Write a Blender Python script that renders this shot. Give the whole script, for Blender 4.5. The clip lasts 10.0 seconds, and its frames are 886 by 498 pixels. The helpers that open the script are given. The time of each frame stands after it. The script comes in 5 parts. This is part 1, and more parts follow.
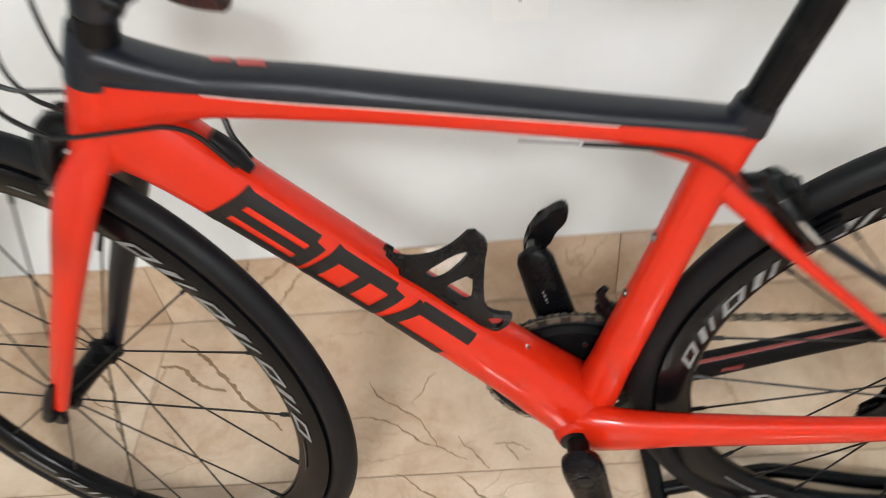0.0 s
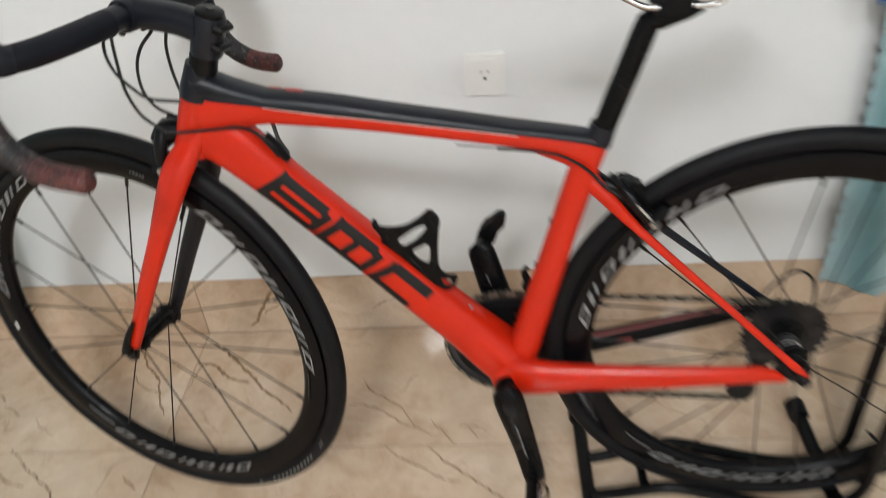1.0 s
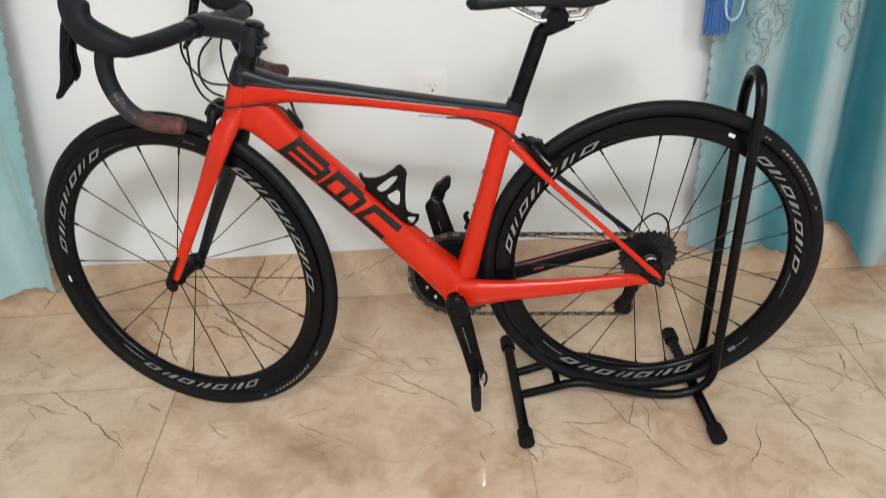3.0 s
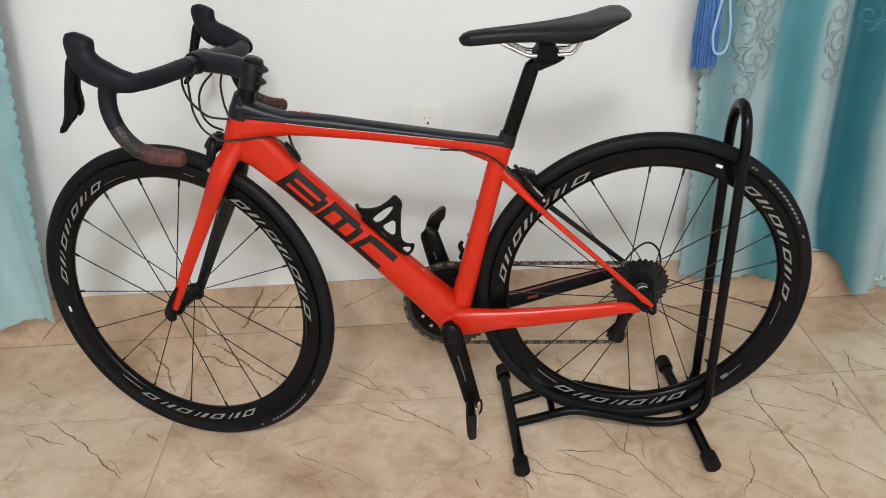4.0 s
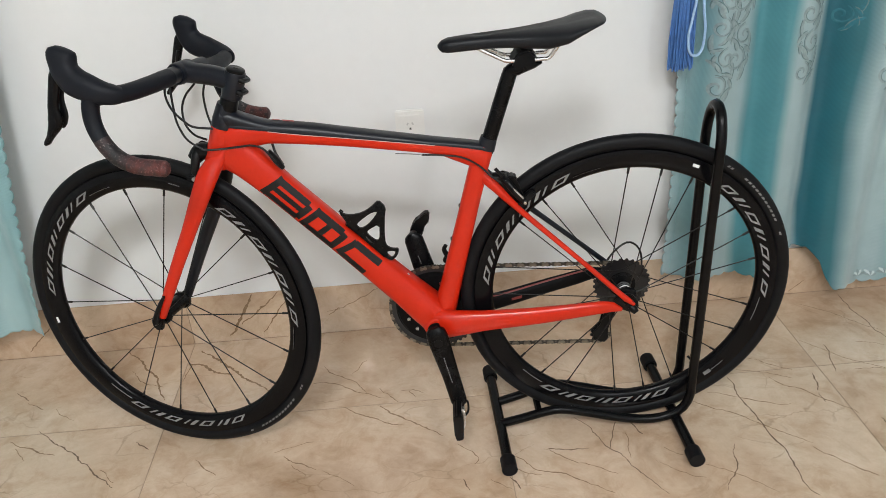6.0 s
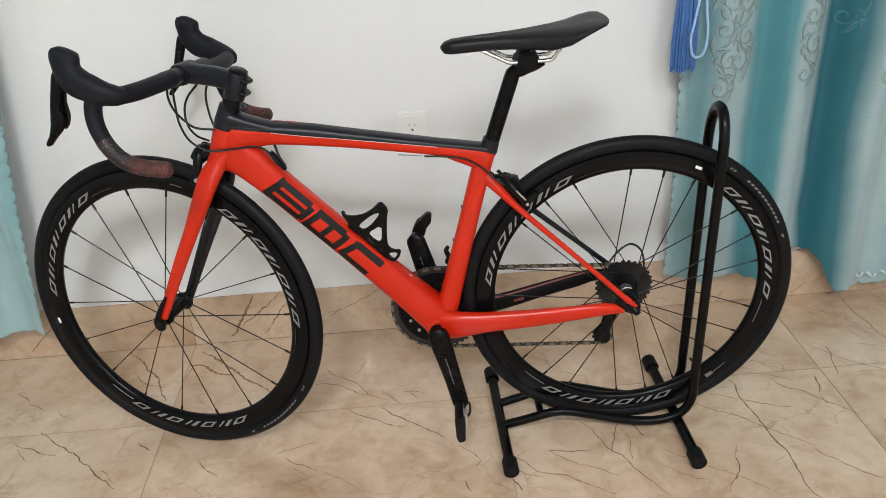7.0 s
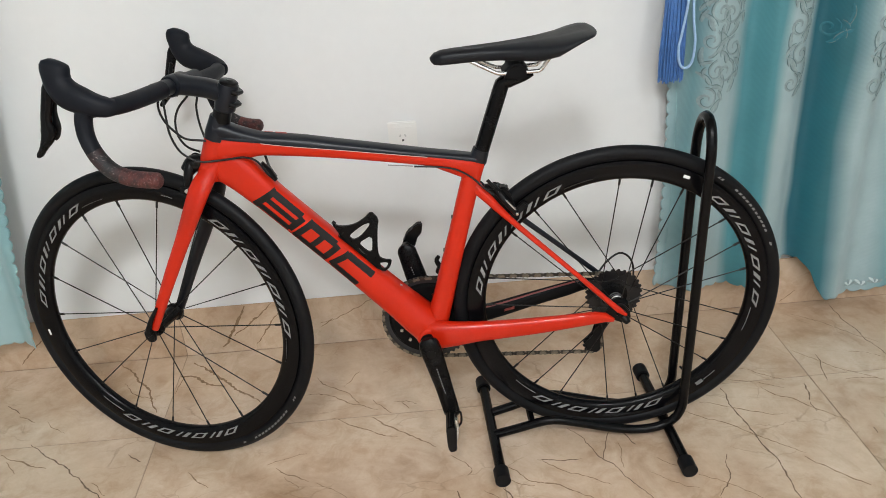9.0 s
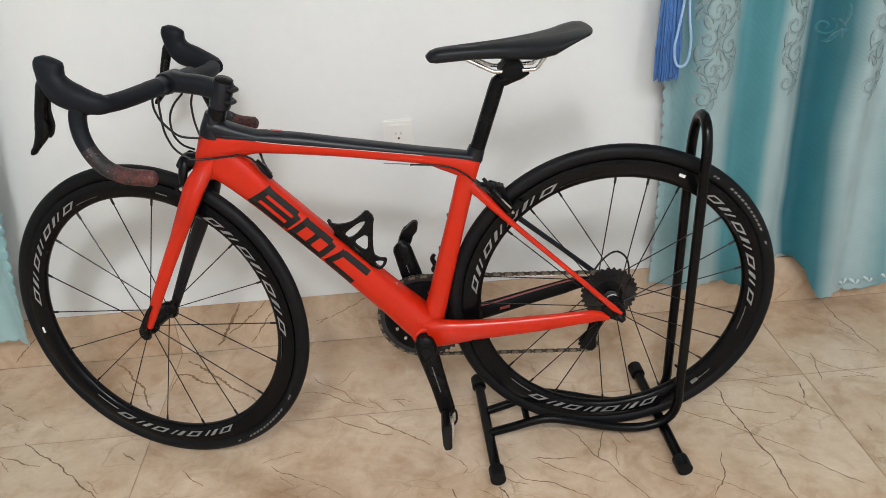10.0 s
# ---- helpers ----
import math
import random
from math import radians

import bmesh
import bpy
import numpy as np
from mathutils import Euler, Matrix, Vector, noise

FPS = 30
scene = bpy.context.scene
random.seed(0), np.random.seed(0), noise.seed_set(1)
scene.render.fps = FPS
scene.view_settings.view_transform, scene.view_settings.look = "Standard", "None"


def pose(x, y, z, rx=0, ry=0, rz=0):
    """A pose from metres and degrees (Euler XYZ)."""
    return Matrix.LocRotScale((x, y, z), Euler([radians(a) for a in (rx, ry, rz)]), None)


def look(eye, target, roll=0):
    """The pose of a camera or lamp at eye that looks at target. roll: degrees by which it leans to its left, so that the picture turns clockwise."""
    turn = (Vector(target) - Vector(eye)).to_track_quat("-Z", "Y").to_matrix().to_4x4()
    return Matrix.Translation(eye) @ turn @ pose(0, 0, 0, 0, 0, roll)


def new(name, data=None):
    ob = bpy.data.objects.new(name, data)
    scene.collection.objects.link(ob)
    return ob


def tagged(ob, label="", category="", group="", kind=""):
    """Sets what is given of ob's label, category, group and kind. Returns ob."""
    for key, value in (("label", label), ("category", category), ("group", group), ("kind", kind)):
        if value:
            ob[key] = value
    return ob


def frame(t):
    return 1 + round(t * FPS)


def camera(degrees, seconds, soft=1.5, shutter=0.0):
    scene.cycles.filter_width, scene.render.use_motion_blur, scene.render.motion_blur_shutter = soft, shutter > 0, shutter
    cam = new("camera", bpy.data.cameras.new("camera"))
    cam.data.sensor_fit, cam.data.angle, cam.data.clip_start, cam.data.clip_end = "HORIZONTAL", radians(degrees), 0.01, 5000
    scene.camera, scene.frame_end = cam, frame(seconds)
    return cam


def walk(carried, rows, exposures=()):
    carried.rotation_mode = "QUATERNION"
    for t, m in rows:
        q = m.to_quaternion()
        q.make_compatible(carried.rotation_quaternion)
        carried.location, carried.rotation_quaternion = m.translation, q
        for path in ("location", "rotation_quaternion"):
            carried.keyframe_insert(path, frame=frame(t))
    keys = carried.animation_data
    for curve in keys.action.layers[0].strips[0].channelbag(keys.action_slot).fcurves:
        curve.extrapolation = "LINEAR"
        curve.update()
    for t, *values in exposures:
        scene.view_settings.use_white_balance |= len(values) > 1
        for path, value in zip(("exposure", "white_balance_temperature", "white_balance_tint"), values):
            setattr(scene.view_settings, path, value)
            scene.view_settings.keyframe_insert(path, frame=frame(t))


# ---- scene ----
cam = camera(59.13, 10.0, soft=0.65, shutter=1.0)
# seconds, eye x y z, yaw, pitch, lean to the right
ROWS = [
    (0.0, 0.5078, -0.4902, 1.0343, 8.410, -45.063, 7.502),
    (0.2, 0.5281, -0.5566, 1.0697, 9.02, -42.46, 6.91),
    (0.5, 0.5498, -0.6616, 1.1140, 8.783, -39.027, 5.790),
    (0.7, 0.5666, -0.7225, 1.1271, 8.95, -37.48, 5.29),
    (1.0, 0.6105, -0.8459, 1.1251, 9.089, -36.169, 5.346),
    (1.2, 0.6347, -0.9322, 1.1362, 8.43, -35.55, 5.15),
    (1.5, 0.6302, -1.0451, 1.1386, 6.278, -34.321, 4.963),
    (1.7, 0.6053, -1.1290, 1.1362, 4.42, -33.88, 4.47),
    (2.0, 0.5847, -1.2482, 1.1548, 3.051, -33.432, 4.441),
    (2.5, 0.5767, -1.3313, 1.1845, 1.518, -32.921, 2.830),
    (3.0, 0.6015, -1.3413, 1.1813, 2.780, -30.939, 2.861),
    (3.2, 0.6030, -1.3450, 1.1835, 2.810, -30.130, 2.900),
    (4.5, 0.6154, -1.3760, 1.1964, 2.224, -28.573, 3.111),
    (5.0, 0.6184, -1.3813, 1.2026, 1.782, -28.650, 3.373),
    (5.5, 0.6244, -1.3846, 1.1993, 1.678, -28.451, 3.738),
    (7.0, 0.6195, -1.3817, 1.2013, 1.719, -28.397, 3.607),
    (7.5, 0.6237, -1.3852, 1.2016, 1.452, -28.153, 3.604),
    (8.0, 0.6249, -1.3858, 1.2037, 1.167, -28.004, 3.668),
    (8.5, 0.6232, -1.3857, 1.2032, 1.148, -27.860, 3.663),
    (9.0, 0.6251, -1.3877, 1.2026, 1.108, -27.667, 3.567),
    (9.5, 0.6278, -1.3882, 1.2029, 0.884, -27.755, 3.418),
    (10.0, 0.6251, -1.3858, 1.2027, 0.751, -27.845, 3.321),
]


def aimed(x, y, z, yaw, pitch, lean):
    a, b = radians(yaw), radians(pitch)
    way = Vector((-math.sin(a) * math.cos(b), math.cos(a) * math.cos(b), math.sin(b)))
    return look((x, y, z), Vector((x, y, z)) + way, -lean)


walk(cam, [(t, aimed(*r)) for t, *r in ROWS], exposures=[(0.0, 0.38), (0.5, -0.02), (1.0, -0.04), (1.5, 0.12), (2.0, 0.15), (2.5, 0.15), (3.0, 0.13), (3.2, 0.11), (4.5, -0.01), (5.5, -0.02), (9.0, -0.02), (10.0, -0.035)])

# ---- light: dim indoor surroundings, one round ceiling lamp behind the camera and an added fill lamp ----
WALL_YAW, WALL_Y, BASE_H, ROOM_H = 3.72, 0.3737, 0.144, 2.75
ROOM = pose(0, 0, 0, 0, 0, WALL_YAW)
world = bpy.data.worlds.new("world")
world.use_nodes = True
world.node_tree.nodes["Background"].inputs[0].default_value = (0.9, 0.95, 1.0, 1)
world.node_tree.nodes["Background"].inputs[1].default_value = 0.05
scene.world = world
LAMP, LAMP_SIZE = (0.40, -2.4), 0.5
GLOBES, GLOBE_Y, GLOBE_Z = (-0.23, 0.035, 0.43, 0.615), -2.80, 2.5
LAMP_COLOUR = (0.955, 0.985, 1.0)
lamp = new("unseen_lamp_light", bpy.data.lights.new("unseen_lamp_light", "AREA"))
lamp.data.shape, lamp.data.size, lamp.data.energy, lamp.data.color = "DISK", LAMP_SIZE, 51, LAMP_COLOUR
lamp.matrix_world = pose(*LAMP, ROOM_H - 0.085)
# extra lamp added as fill, to soften the shadows on the wall
FILL_LAMPS = ((1.75, -2.5),)
for at in FILL_LAMPS:
    side = new("unseen_lamp_light", bpy.data.lights.new("unseen_lamp_light", "AREA"))
    side.data.shape, side.data.size, side.data.energy, side.data.color = "DISK", LAMP_SIZE, 29, LAMP_COLOUR
    side.matrix_world = pose(*at, ROOM_H - 0.085)

# ---- materials ----


class Nodes:
    """A node material in the making."""

    def __init__(self, name, **principled):
        self.m = bpy.data.materials.new(name)
        self.m.use_nodes = True
        self.t = self.m.node_tree
        self.p = self.t.nodes["Principled BSDF"]
        for k, v in principled.items():
            self.p.inputs[k.replace("_", " ")].default_value = (*v, 1) if isinstance(v, tuple) and len(v) == 3 else v

    def n(self, kind, inputs=None, **attrs):
        node = self.t.nodes.new(kind)
        for k, v in attrs.items():
            setattr(node, k, v)
        for k, v in (inputs or {}).items():
            if isinstance(v, bpy.types.NodeSocket):
                self.t.links.new(v, node.inputs[k])
            else:
                node.inputs[k].default_value = (*v, 1) if isinstance(v, tuple) and len(v) == 3 and node.inputs[k].type == "RGBA" else v
        return node

    def coords(self, kind="Object"):
        return self.n("ShaderNodeTexCoord").outputs[kind]

    def noise(self, vec, scale, detail=4.0, rough=0.55, distortion=0.0):
        return self.n("ShaderNodeTexNoise", {"Vector": vec, "Scale": scale, "Detail": detail, "Roughness": rough, "Distortion": distortion}).outputs

    def ramp(self, fac, stops):
        node = self.n("ShaderNodeValToRGB", {"Fac": fac})
        e = node.color_ramp.elements
        while len(e) < len(stops):
            e.new(0.5)
        for el, (pos, col) in zip(e, stops):
            el.position, el.color = pos, (*col, 1) if isinstance(col, tuple) else (col, col, col, 1)
        return node.outputs[0]

    def mix(self, fac, a, b, blend="MIX"):
        node = self.n("ShaderNodeMix", data_type="RGBA", blend_type=blend)
        for i, v in ((0, fac), (6, a), (7, b)):
            if isinstance(v, bpy.types.NodeSocket):
                self.t.links.new(v, node.inputs[i])
            else:
                node.inputs[i].default_value = (*v, 1) if isinstance(v, tuple) else v
        return node.outputs[2]

    def math(self, op, a, b=0.0):
        node = self.n("ShaderNodeMath", operation=op)
        for i, v in enumerate((a, b)):
            if isinstance(v, bpy.types.NodeSocket):
                self.t.links.new(v, node.inputs[i])
            else:
                node.inputs[i].default_value = v
        return node.outputs[0]

    def out(self, **links):
        for k, v in links.items():
            self.t.links.new(v, self.p.inputs[k.replace("_", " ")])
        return self

    def bump(self, height, strength=0.2, distance=0.001):
        b = self.n("ShaderNodeBump", {"Height": height, "Strength": strength, "Distance": distance})
        self.t.links.new(b.outputs[0], self.p.inputs["Normal"])
        return self


def plain(name, colour, rough, metal=0.0, vary=0.12, scale=30.0, bump=0.0, coat=0.0, rvary=0.08, spec=0.5):
    """A surface with slight mottling of colour and gloss at two scales."""
    k = Nodes(name, Roughness=rough, Metallic=metal, Coat_Weight=coat, Coat_Roughness=0.06, Specular_IOR_Level=spec)
    v = k.coords()
    big, fine = k.noise(v, scale, 3)[0], k.noise(v, scale * 14, 3)[0]
    both = k.mix(0.4, big, fine)
    lo = tuple(c * (1 - vary) for c in colour)
    hi = tuple(min(1, c * (1 + vary)) for c in colour)
    k.out(Base_Color=k.ramp(both, [(0.3, lo), (0.7, hi)]))
    k.out(Roughness=k.ramp(both, [(0.3, max(0.02, rough - rvary)), (0.7, min(1, rough + rvary))]))
    if bump:
        k.bump(fine, bump, 0.0006)
    return k.m


M_WALL = plain("wall_paint", (0.785, 0.80, 0.802), 0.75, vary=0.02, scale=3, bump=0.12)
M_CEIL = plain("ceiling_paint", (0.8, 0.8, 0.78), 0.8, vary=0.02, scale=3)
M_RED = plain("red_paint", (0.545, 0.0185, 0.0038), 0.45, vary=0.05, scale=12, coat=0.5, spec=0.10)
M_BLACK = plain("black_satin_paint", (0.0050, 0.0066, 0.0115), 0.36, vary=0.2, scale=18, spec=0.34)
M_CARBON = plain("black_carbon", (0.0042, 0.0042, 0.0048), 0.27, vary=0.15, scale=22, spec=0.13, rvary=0.03)
M_RIM = plain("glossy_carbon_rim", (0.0032, 0.0032, 0.0040), 0.20, vary=0.05, scale=8, spec=0.14, rvary=0.02)
M_DECAL = plain("black_decal", (0.010, 0.009, 0.009), 0.4, vary=0.2, scale=20, spec=0.25)
M_RUBBER = plain("tyre_rubber", (0.0052, 0.0054, 0.0066), 0.52, vary=0.3, scale=30, bump=0.12, spec=0.16)
M_HOOD = plain("hood_rubber", (0.0062, 0.0076, 0.0120), 0.55, vary=0.2, scale=40, bump=0.25, spec=0.20)
M_PLASTIC = plain("black_plastic", (0.0034, 0.0034, 0.0040), 0.34, vary=0.2, scale=40, spec=0.18)
M_ALLOY = plain("silver_alloy", (0.62, 0.62, 0.62), 0.28, metal=1.0, vary=0.1, scale=40)
M_STEEL = plain("dark_steel", (0.075, 0.073, 0.070), 0.35, metal=1.0, vary=0.3, scale=60)
M_CHAIN = plain("oily_chain_steel", (0.20, 0.17, 0.13), 0.34, metal=0.6, vary=0.5, scale=90)
M_LINK = plain("dull_chain_steel", (0.050, 0.043, 0.034), 0.4, metal=0.5, vary=0.4, scale=90)
M_RING = plain("worn_ring_steel", (0.034, 0.034, 0.036), 0.42, metal=0.25, vary=0.3, scale=60)
M_COG = plain("dark_sprocket_steel", (0.0085, 0.0085, 0.0105), 0.36, metal=0.3, vary=0.3, scale=60)
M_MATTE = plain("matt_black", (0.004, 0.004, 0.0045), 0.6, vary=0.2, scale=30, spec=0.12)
M_SPOKE = plain("black_spoke", (0.006, 0.005, 0.0045), 0.4, vary=0.2, scale=40, spec=0.25)
M_GREY = plain("grey_print", (0.20, 0.20, 0.20), 0.5, vary=0.3, scale=120)
M_DIM = plain("dim_grey_print", (0.16, 0.16, 0.16), 0.6, vary=0.4, scale=150)
M_WHITE = plain("white_plastic", (0.82, 0.82, 0.80), 0.38, vary=0.03, scale=20)
M_DARK = plain("socket_hole", (0.09, 0.09, 0.09), 0.7)
M_SLOT = plain("socket_slot", (0.58, 0.58, 0.57), 0.6)
M_STAND = plain("black_powder_coat", (0.0026, 0.0027, 0.0033), 0.25, vary=0.15, scale=40, spec=0.17, rvary=0.03)
M_CABLE = plain("cable_housing", (0.006, 0.006, 0.0065), 0.4, vary=0.2, scale=50, spec=0.3)
M_GROUT = plain("grout", (0.33, 0.235, 0.16), 0.8, vary=0.15, scale=40)
M_TASSEL = plain("blue_silk", (0.055, 0.16, 0.42), 0.5, vary=0.3, scale=60)
M_CORD = plain("pale_blue_cord", (0.33, 0.50, 0.72), 0.6, vary=0.15, scale=200, bump=0.4)
M_EMB = plain("silver_grey_embroidery", (0.262, 0.345, 0.355), 0.40, vary=0.3, scale=90, bump=0.2)
M_EMB_DARK = plain("grey_outline_thread", (0.115, 0.190, 0.203), 0.5, vary=0.3, scale=90, bump=0.3)
M_SEAM = plain("teal_thread", (0.235, 0.405, 0.425), 0.6, vary=0.2, scale=120)
M_LACE = plain("pale_lace", (0.56, 0.66, 0.67), 0.5, vary=0.15, scale=90, bump=0.3)
M_EMB_TEAL = plain("teal_embroidery", (0.020, 0.150, 0.195), 0.35, vary=0.3, scale=90, bump=0.4)


def worn_tape():
    """Bar tape worn through to dark red, with fine pale scuffs."""
    k = Nodes("worn_red_tape", Roughness=0.62)
    v = k.coords()
    a, b, c = k.noise(v, 60, 4)[0], k.noise(v, 330, 3, 0.55)[0], k.noise(v, 140, 3)[0]
    base = k.mix(k.ramp(a, [(0.36, 0.0), (0.62, 1.0)]), (0.026, 0.012, 0.013), (0.098, 0.022, 0.019))
    base = k.mix(k.ramp(c, [(0.56, 0.0), (0.68, 0.6)]), base, (0.020, 0.012, 0.013))
    k.out(Base_Color=k.mix(k.ramp(b, [(0.57, 0.0), (0.70, 0.5)]), base, (0.28, 0.16, 0.15)))
    return k.bump(b, 0.45, 0.001).m


def scuffed_tape():
    """Black bar tape rubbed to dull red with many pale flecks."""
    k = Nodes("scuffed_black_tape", Roughness=0.6)
    v = k.coords()
    b, c = k.noise(v, 190, 4, 0.6)[0], k.noise(v, 420, 2)[0]
    base = k.mix(k.ramp(k.noise(v, 38, 4)[0], [(0.48, 0.0), (0.70, 1.0)]), (0.0065, 0.0068, 0.0085), (0.036, 0.013, 0.014))
    base = k.mix(k.ramp(c, [(0.58, 0.0), (0.72, 0.35)]), base, (0.16, 0.12, 0.12))
    k.out(Base_Color=k.mix(k.ramp(b, [(0.585, 0.0), (0.68, 0.65)]), base, (0.24, 0.19, 0.19)))
    return k.bump(b, 0.45, 0.001).m


M_WORN, M_SCUFF = worn_tape(), scuffed_tape()


def marble(name, rough=0.06):
    """Polished beige marble tile: clouds, wandering brown veins, fine hairlines and flecks; each piece cut from another spot."""
    k = Nodes(name, Roughness=rough, Specular_IOR_Level=0.8)
    rnd = k.n("ShaderNodeObjectInfo").outputs["Random"]
    shift = k.n("ShaderNodeCombineXYZ", {"X": k.math("MULTIPLY", rnd, 37.0), "Y": k.math("MULTIPLY", rnd, 91.0), "Z": k.math("MULTIPLY", rnd, 13.0)}).outputs[0]
    v = k.n("ShaderNodeVectorMath", {0: k.coords(), 1: shift}, operation="ADD").outputs[0]
    warp = k.noise(v, 5.0, 5, 0.62)[1]
    w1 = k.n("ShaderNodeVectorMath", {0: warp, 1: (0.11, 0.11, 0.11)}, operation="MULTIPLY").outputs[0]
    vv = k.n("ShaderNodeVectorMath", {0: v, 1: w1}, operation="ADD").outputs[0]

    def cracks(angle, stretch, scale, width, mask_scale, lo, hi):
        """Thin broken lines between long cells."""
        t = k.n("ShaderNodeMapping", {"Vector": vv, "Rotation": (0.0, 0.0, radians(angle)), "Scale": (1.0, stretch, 1.0)}).outputs[0]
        edge = k.n("ShaderNodeTexVoronoi", {"Vector": t, "Scale": scale}, feature="DISTANCE_TO_EDGE").outputs["Distance"]
        gap = k.ramp(k.noise(k.n("ShaderNodeVectorMath", {0: v, 1: (angle, 3.1, 7.7)}, operation="ADD").outputs[0], mask_scale, 3)[0], [(lo, 0.0), (hi, 1.0)])
        return k.math("MULTIPLY", k.ramp(edge, [(0.0, 1.0), (width, 0.0)]), gap), k.math("MULTIPLY", k.ramp(edge, [(0.0, 0.45), (width * 7, 0.0)]), gap)

    hair, _ = cracks(-62, 2.6, 4.5, 0.016, 5.0, 0.52, 0.62)
    fleck, _ = cracks(-20, 1.6, 7.5, 0.020, 7.0, 0.56, 0.64)
    cloud = k.ramp(k.noise(v, 3.2, 8, 0.66, 0.6)[0], [(0.30, (0.462, 0.320, 0.214)), (0.44, (0.592, 0.437, 0.310)), (0.56, (0.650, 0.502, 0.370)), (0.72, (0.730, 0.598, 0.473))])
    patch = k.ramp(k.noise(vv, 9.0, 6, 0.7, 1.2)[0], [(0.34, (0.86, 0.815, 0.765)), (0.5, (1.0, 1.0, 1.0)), (0.66, (1.06, 1.08, 1.10))])
    fine = k.ramp(k.noise(v, 34, 6, 0.7)[0], [(0.3, (0.915, 0.90, 0.88)), (0.7, (1.0, 1.0, 1.0))])
    col = k.mix(1.0, k.mix(1.0, cloud, patch, "MULTIPLY"), fine, "MULTIPLY")
    col = k.mix(k.math("MULTIPLY", hair, 0.42), col, (0.24, 0.155, 0.09))
    col = k.mix(k.math("MULTIPLY", fleck, 0.30), col, (0.22, 0.13, 0.07))
    k.out(Base_Color=col, Roughness=k.ramp(k.noise(v, 9, 4)[0], [(0.3, rough - 0.025), (0.7, rough + 0.04)]))
    return k.m


M_FLOOR = marble("beige_marble_tile")


M_PALE_RED = plain("pale_edge_glint", (0.62, 0.40, 0.36), 0.35, vary=0.15)
M_DULL = plain("dull_red_print", (0.20, 0.030, 0.024), 0.5, vary=0.2)
M_CRACK = plain("dark_marble_crack", (0.180, 0.120, 0.078), 0.15, vary=0.4, scale=60)
M_VEIN = plain("brown_marble_vein", (0.265, 0.175, 0.105), 0.12, vary=0.3, scale=60)


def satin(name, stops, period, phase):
    """Satin drapery in broad bands of colour along x: stops along one repeat."""
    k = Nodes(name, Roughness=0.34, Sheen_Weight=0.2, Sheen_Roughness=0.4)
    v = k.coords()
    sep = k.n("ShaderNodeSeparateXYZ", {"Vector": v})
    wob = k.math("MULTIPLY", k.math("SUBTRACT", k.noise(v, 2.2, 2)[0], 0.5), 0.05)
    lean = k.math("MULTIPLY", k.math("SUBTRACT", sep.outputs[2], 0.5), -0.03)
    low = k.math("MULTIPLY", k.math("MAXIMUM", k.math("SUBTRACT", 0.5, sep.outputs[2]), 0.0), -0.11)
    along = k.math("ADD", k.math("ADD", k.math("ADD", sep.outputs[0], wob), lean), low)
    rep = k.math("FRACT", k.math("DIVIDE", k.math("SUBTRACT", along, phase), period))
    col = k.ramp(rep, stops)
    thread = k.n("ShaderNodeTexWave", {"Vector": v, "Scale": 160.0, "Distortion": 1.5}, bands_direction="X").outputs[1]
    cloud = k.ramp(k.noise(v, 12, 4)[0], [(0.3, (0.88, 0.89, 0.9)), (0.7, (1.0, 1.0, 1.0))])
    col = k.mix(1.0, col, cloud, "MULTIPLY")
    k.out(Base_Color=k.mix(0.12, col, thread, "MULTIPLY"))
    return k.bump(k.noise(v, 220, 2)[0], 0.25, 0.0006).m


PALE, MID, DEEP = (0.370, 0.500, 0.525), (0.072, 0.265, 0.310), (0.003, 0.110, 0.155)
M_SATIN = satin("teal_banded_satin", [(0.0, (0.17, 0.35, 0.385)), (0.08, PALE), (0.19, PALE), (0.25, MID), (0.36, MID), (0.41, PALE), (0.515, PALE), (0.555, DEEP), (0.675, (0.022, 0.155, 0.195)), (0.755, PALE), (0.90, PALE), (1.0, (0.17, 0.35, 0.385))], 0.56, 1.20)
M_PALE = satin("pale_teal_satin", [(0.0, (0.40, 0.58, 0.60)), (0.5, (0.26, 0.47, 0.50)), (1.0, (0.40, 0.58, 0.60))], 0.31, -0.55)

# ---- mesh helpers ----


def part(name, bm, material, parent=None, label="", m=None, smooth=38):
    """Link a bmesh as one mesh object, under a thing or a part."""
    if m is not None:
        bm.transform(m)
    bmesh.ops.recalc_face_normals(bm, faces=bm.faces)
    me = bpy.data.meshes.new(name)
    for f in bm.faces:
        f.smooth = smooth > 0
    if smooth:
        for e in bm.edges:
            if len(e.link_faces) == 2 and e.calc_face_angle(0) > radians(smooth):
                e.smooth = False
    bm.to_mesh(me)
    bm.free()
    me.materials.append(material)
    ob = new(name, me)
    if parent is not None:
        ob.parent = parent
    return tagged(ob, label=label)


def thing(name, label, category, at=(0, 0, 0), group="", kind=""):
    e = new(name)
    e.empty_display_size = 0.05
    return tagged(e, label, category, group, kind)


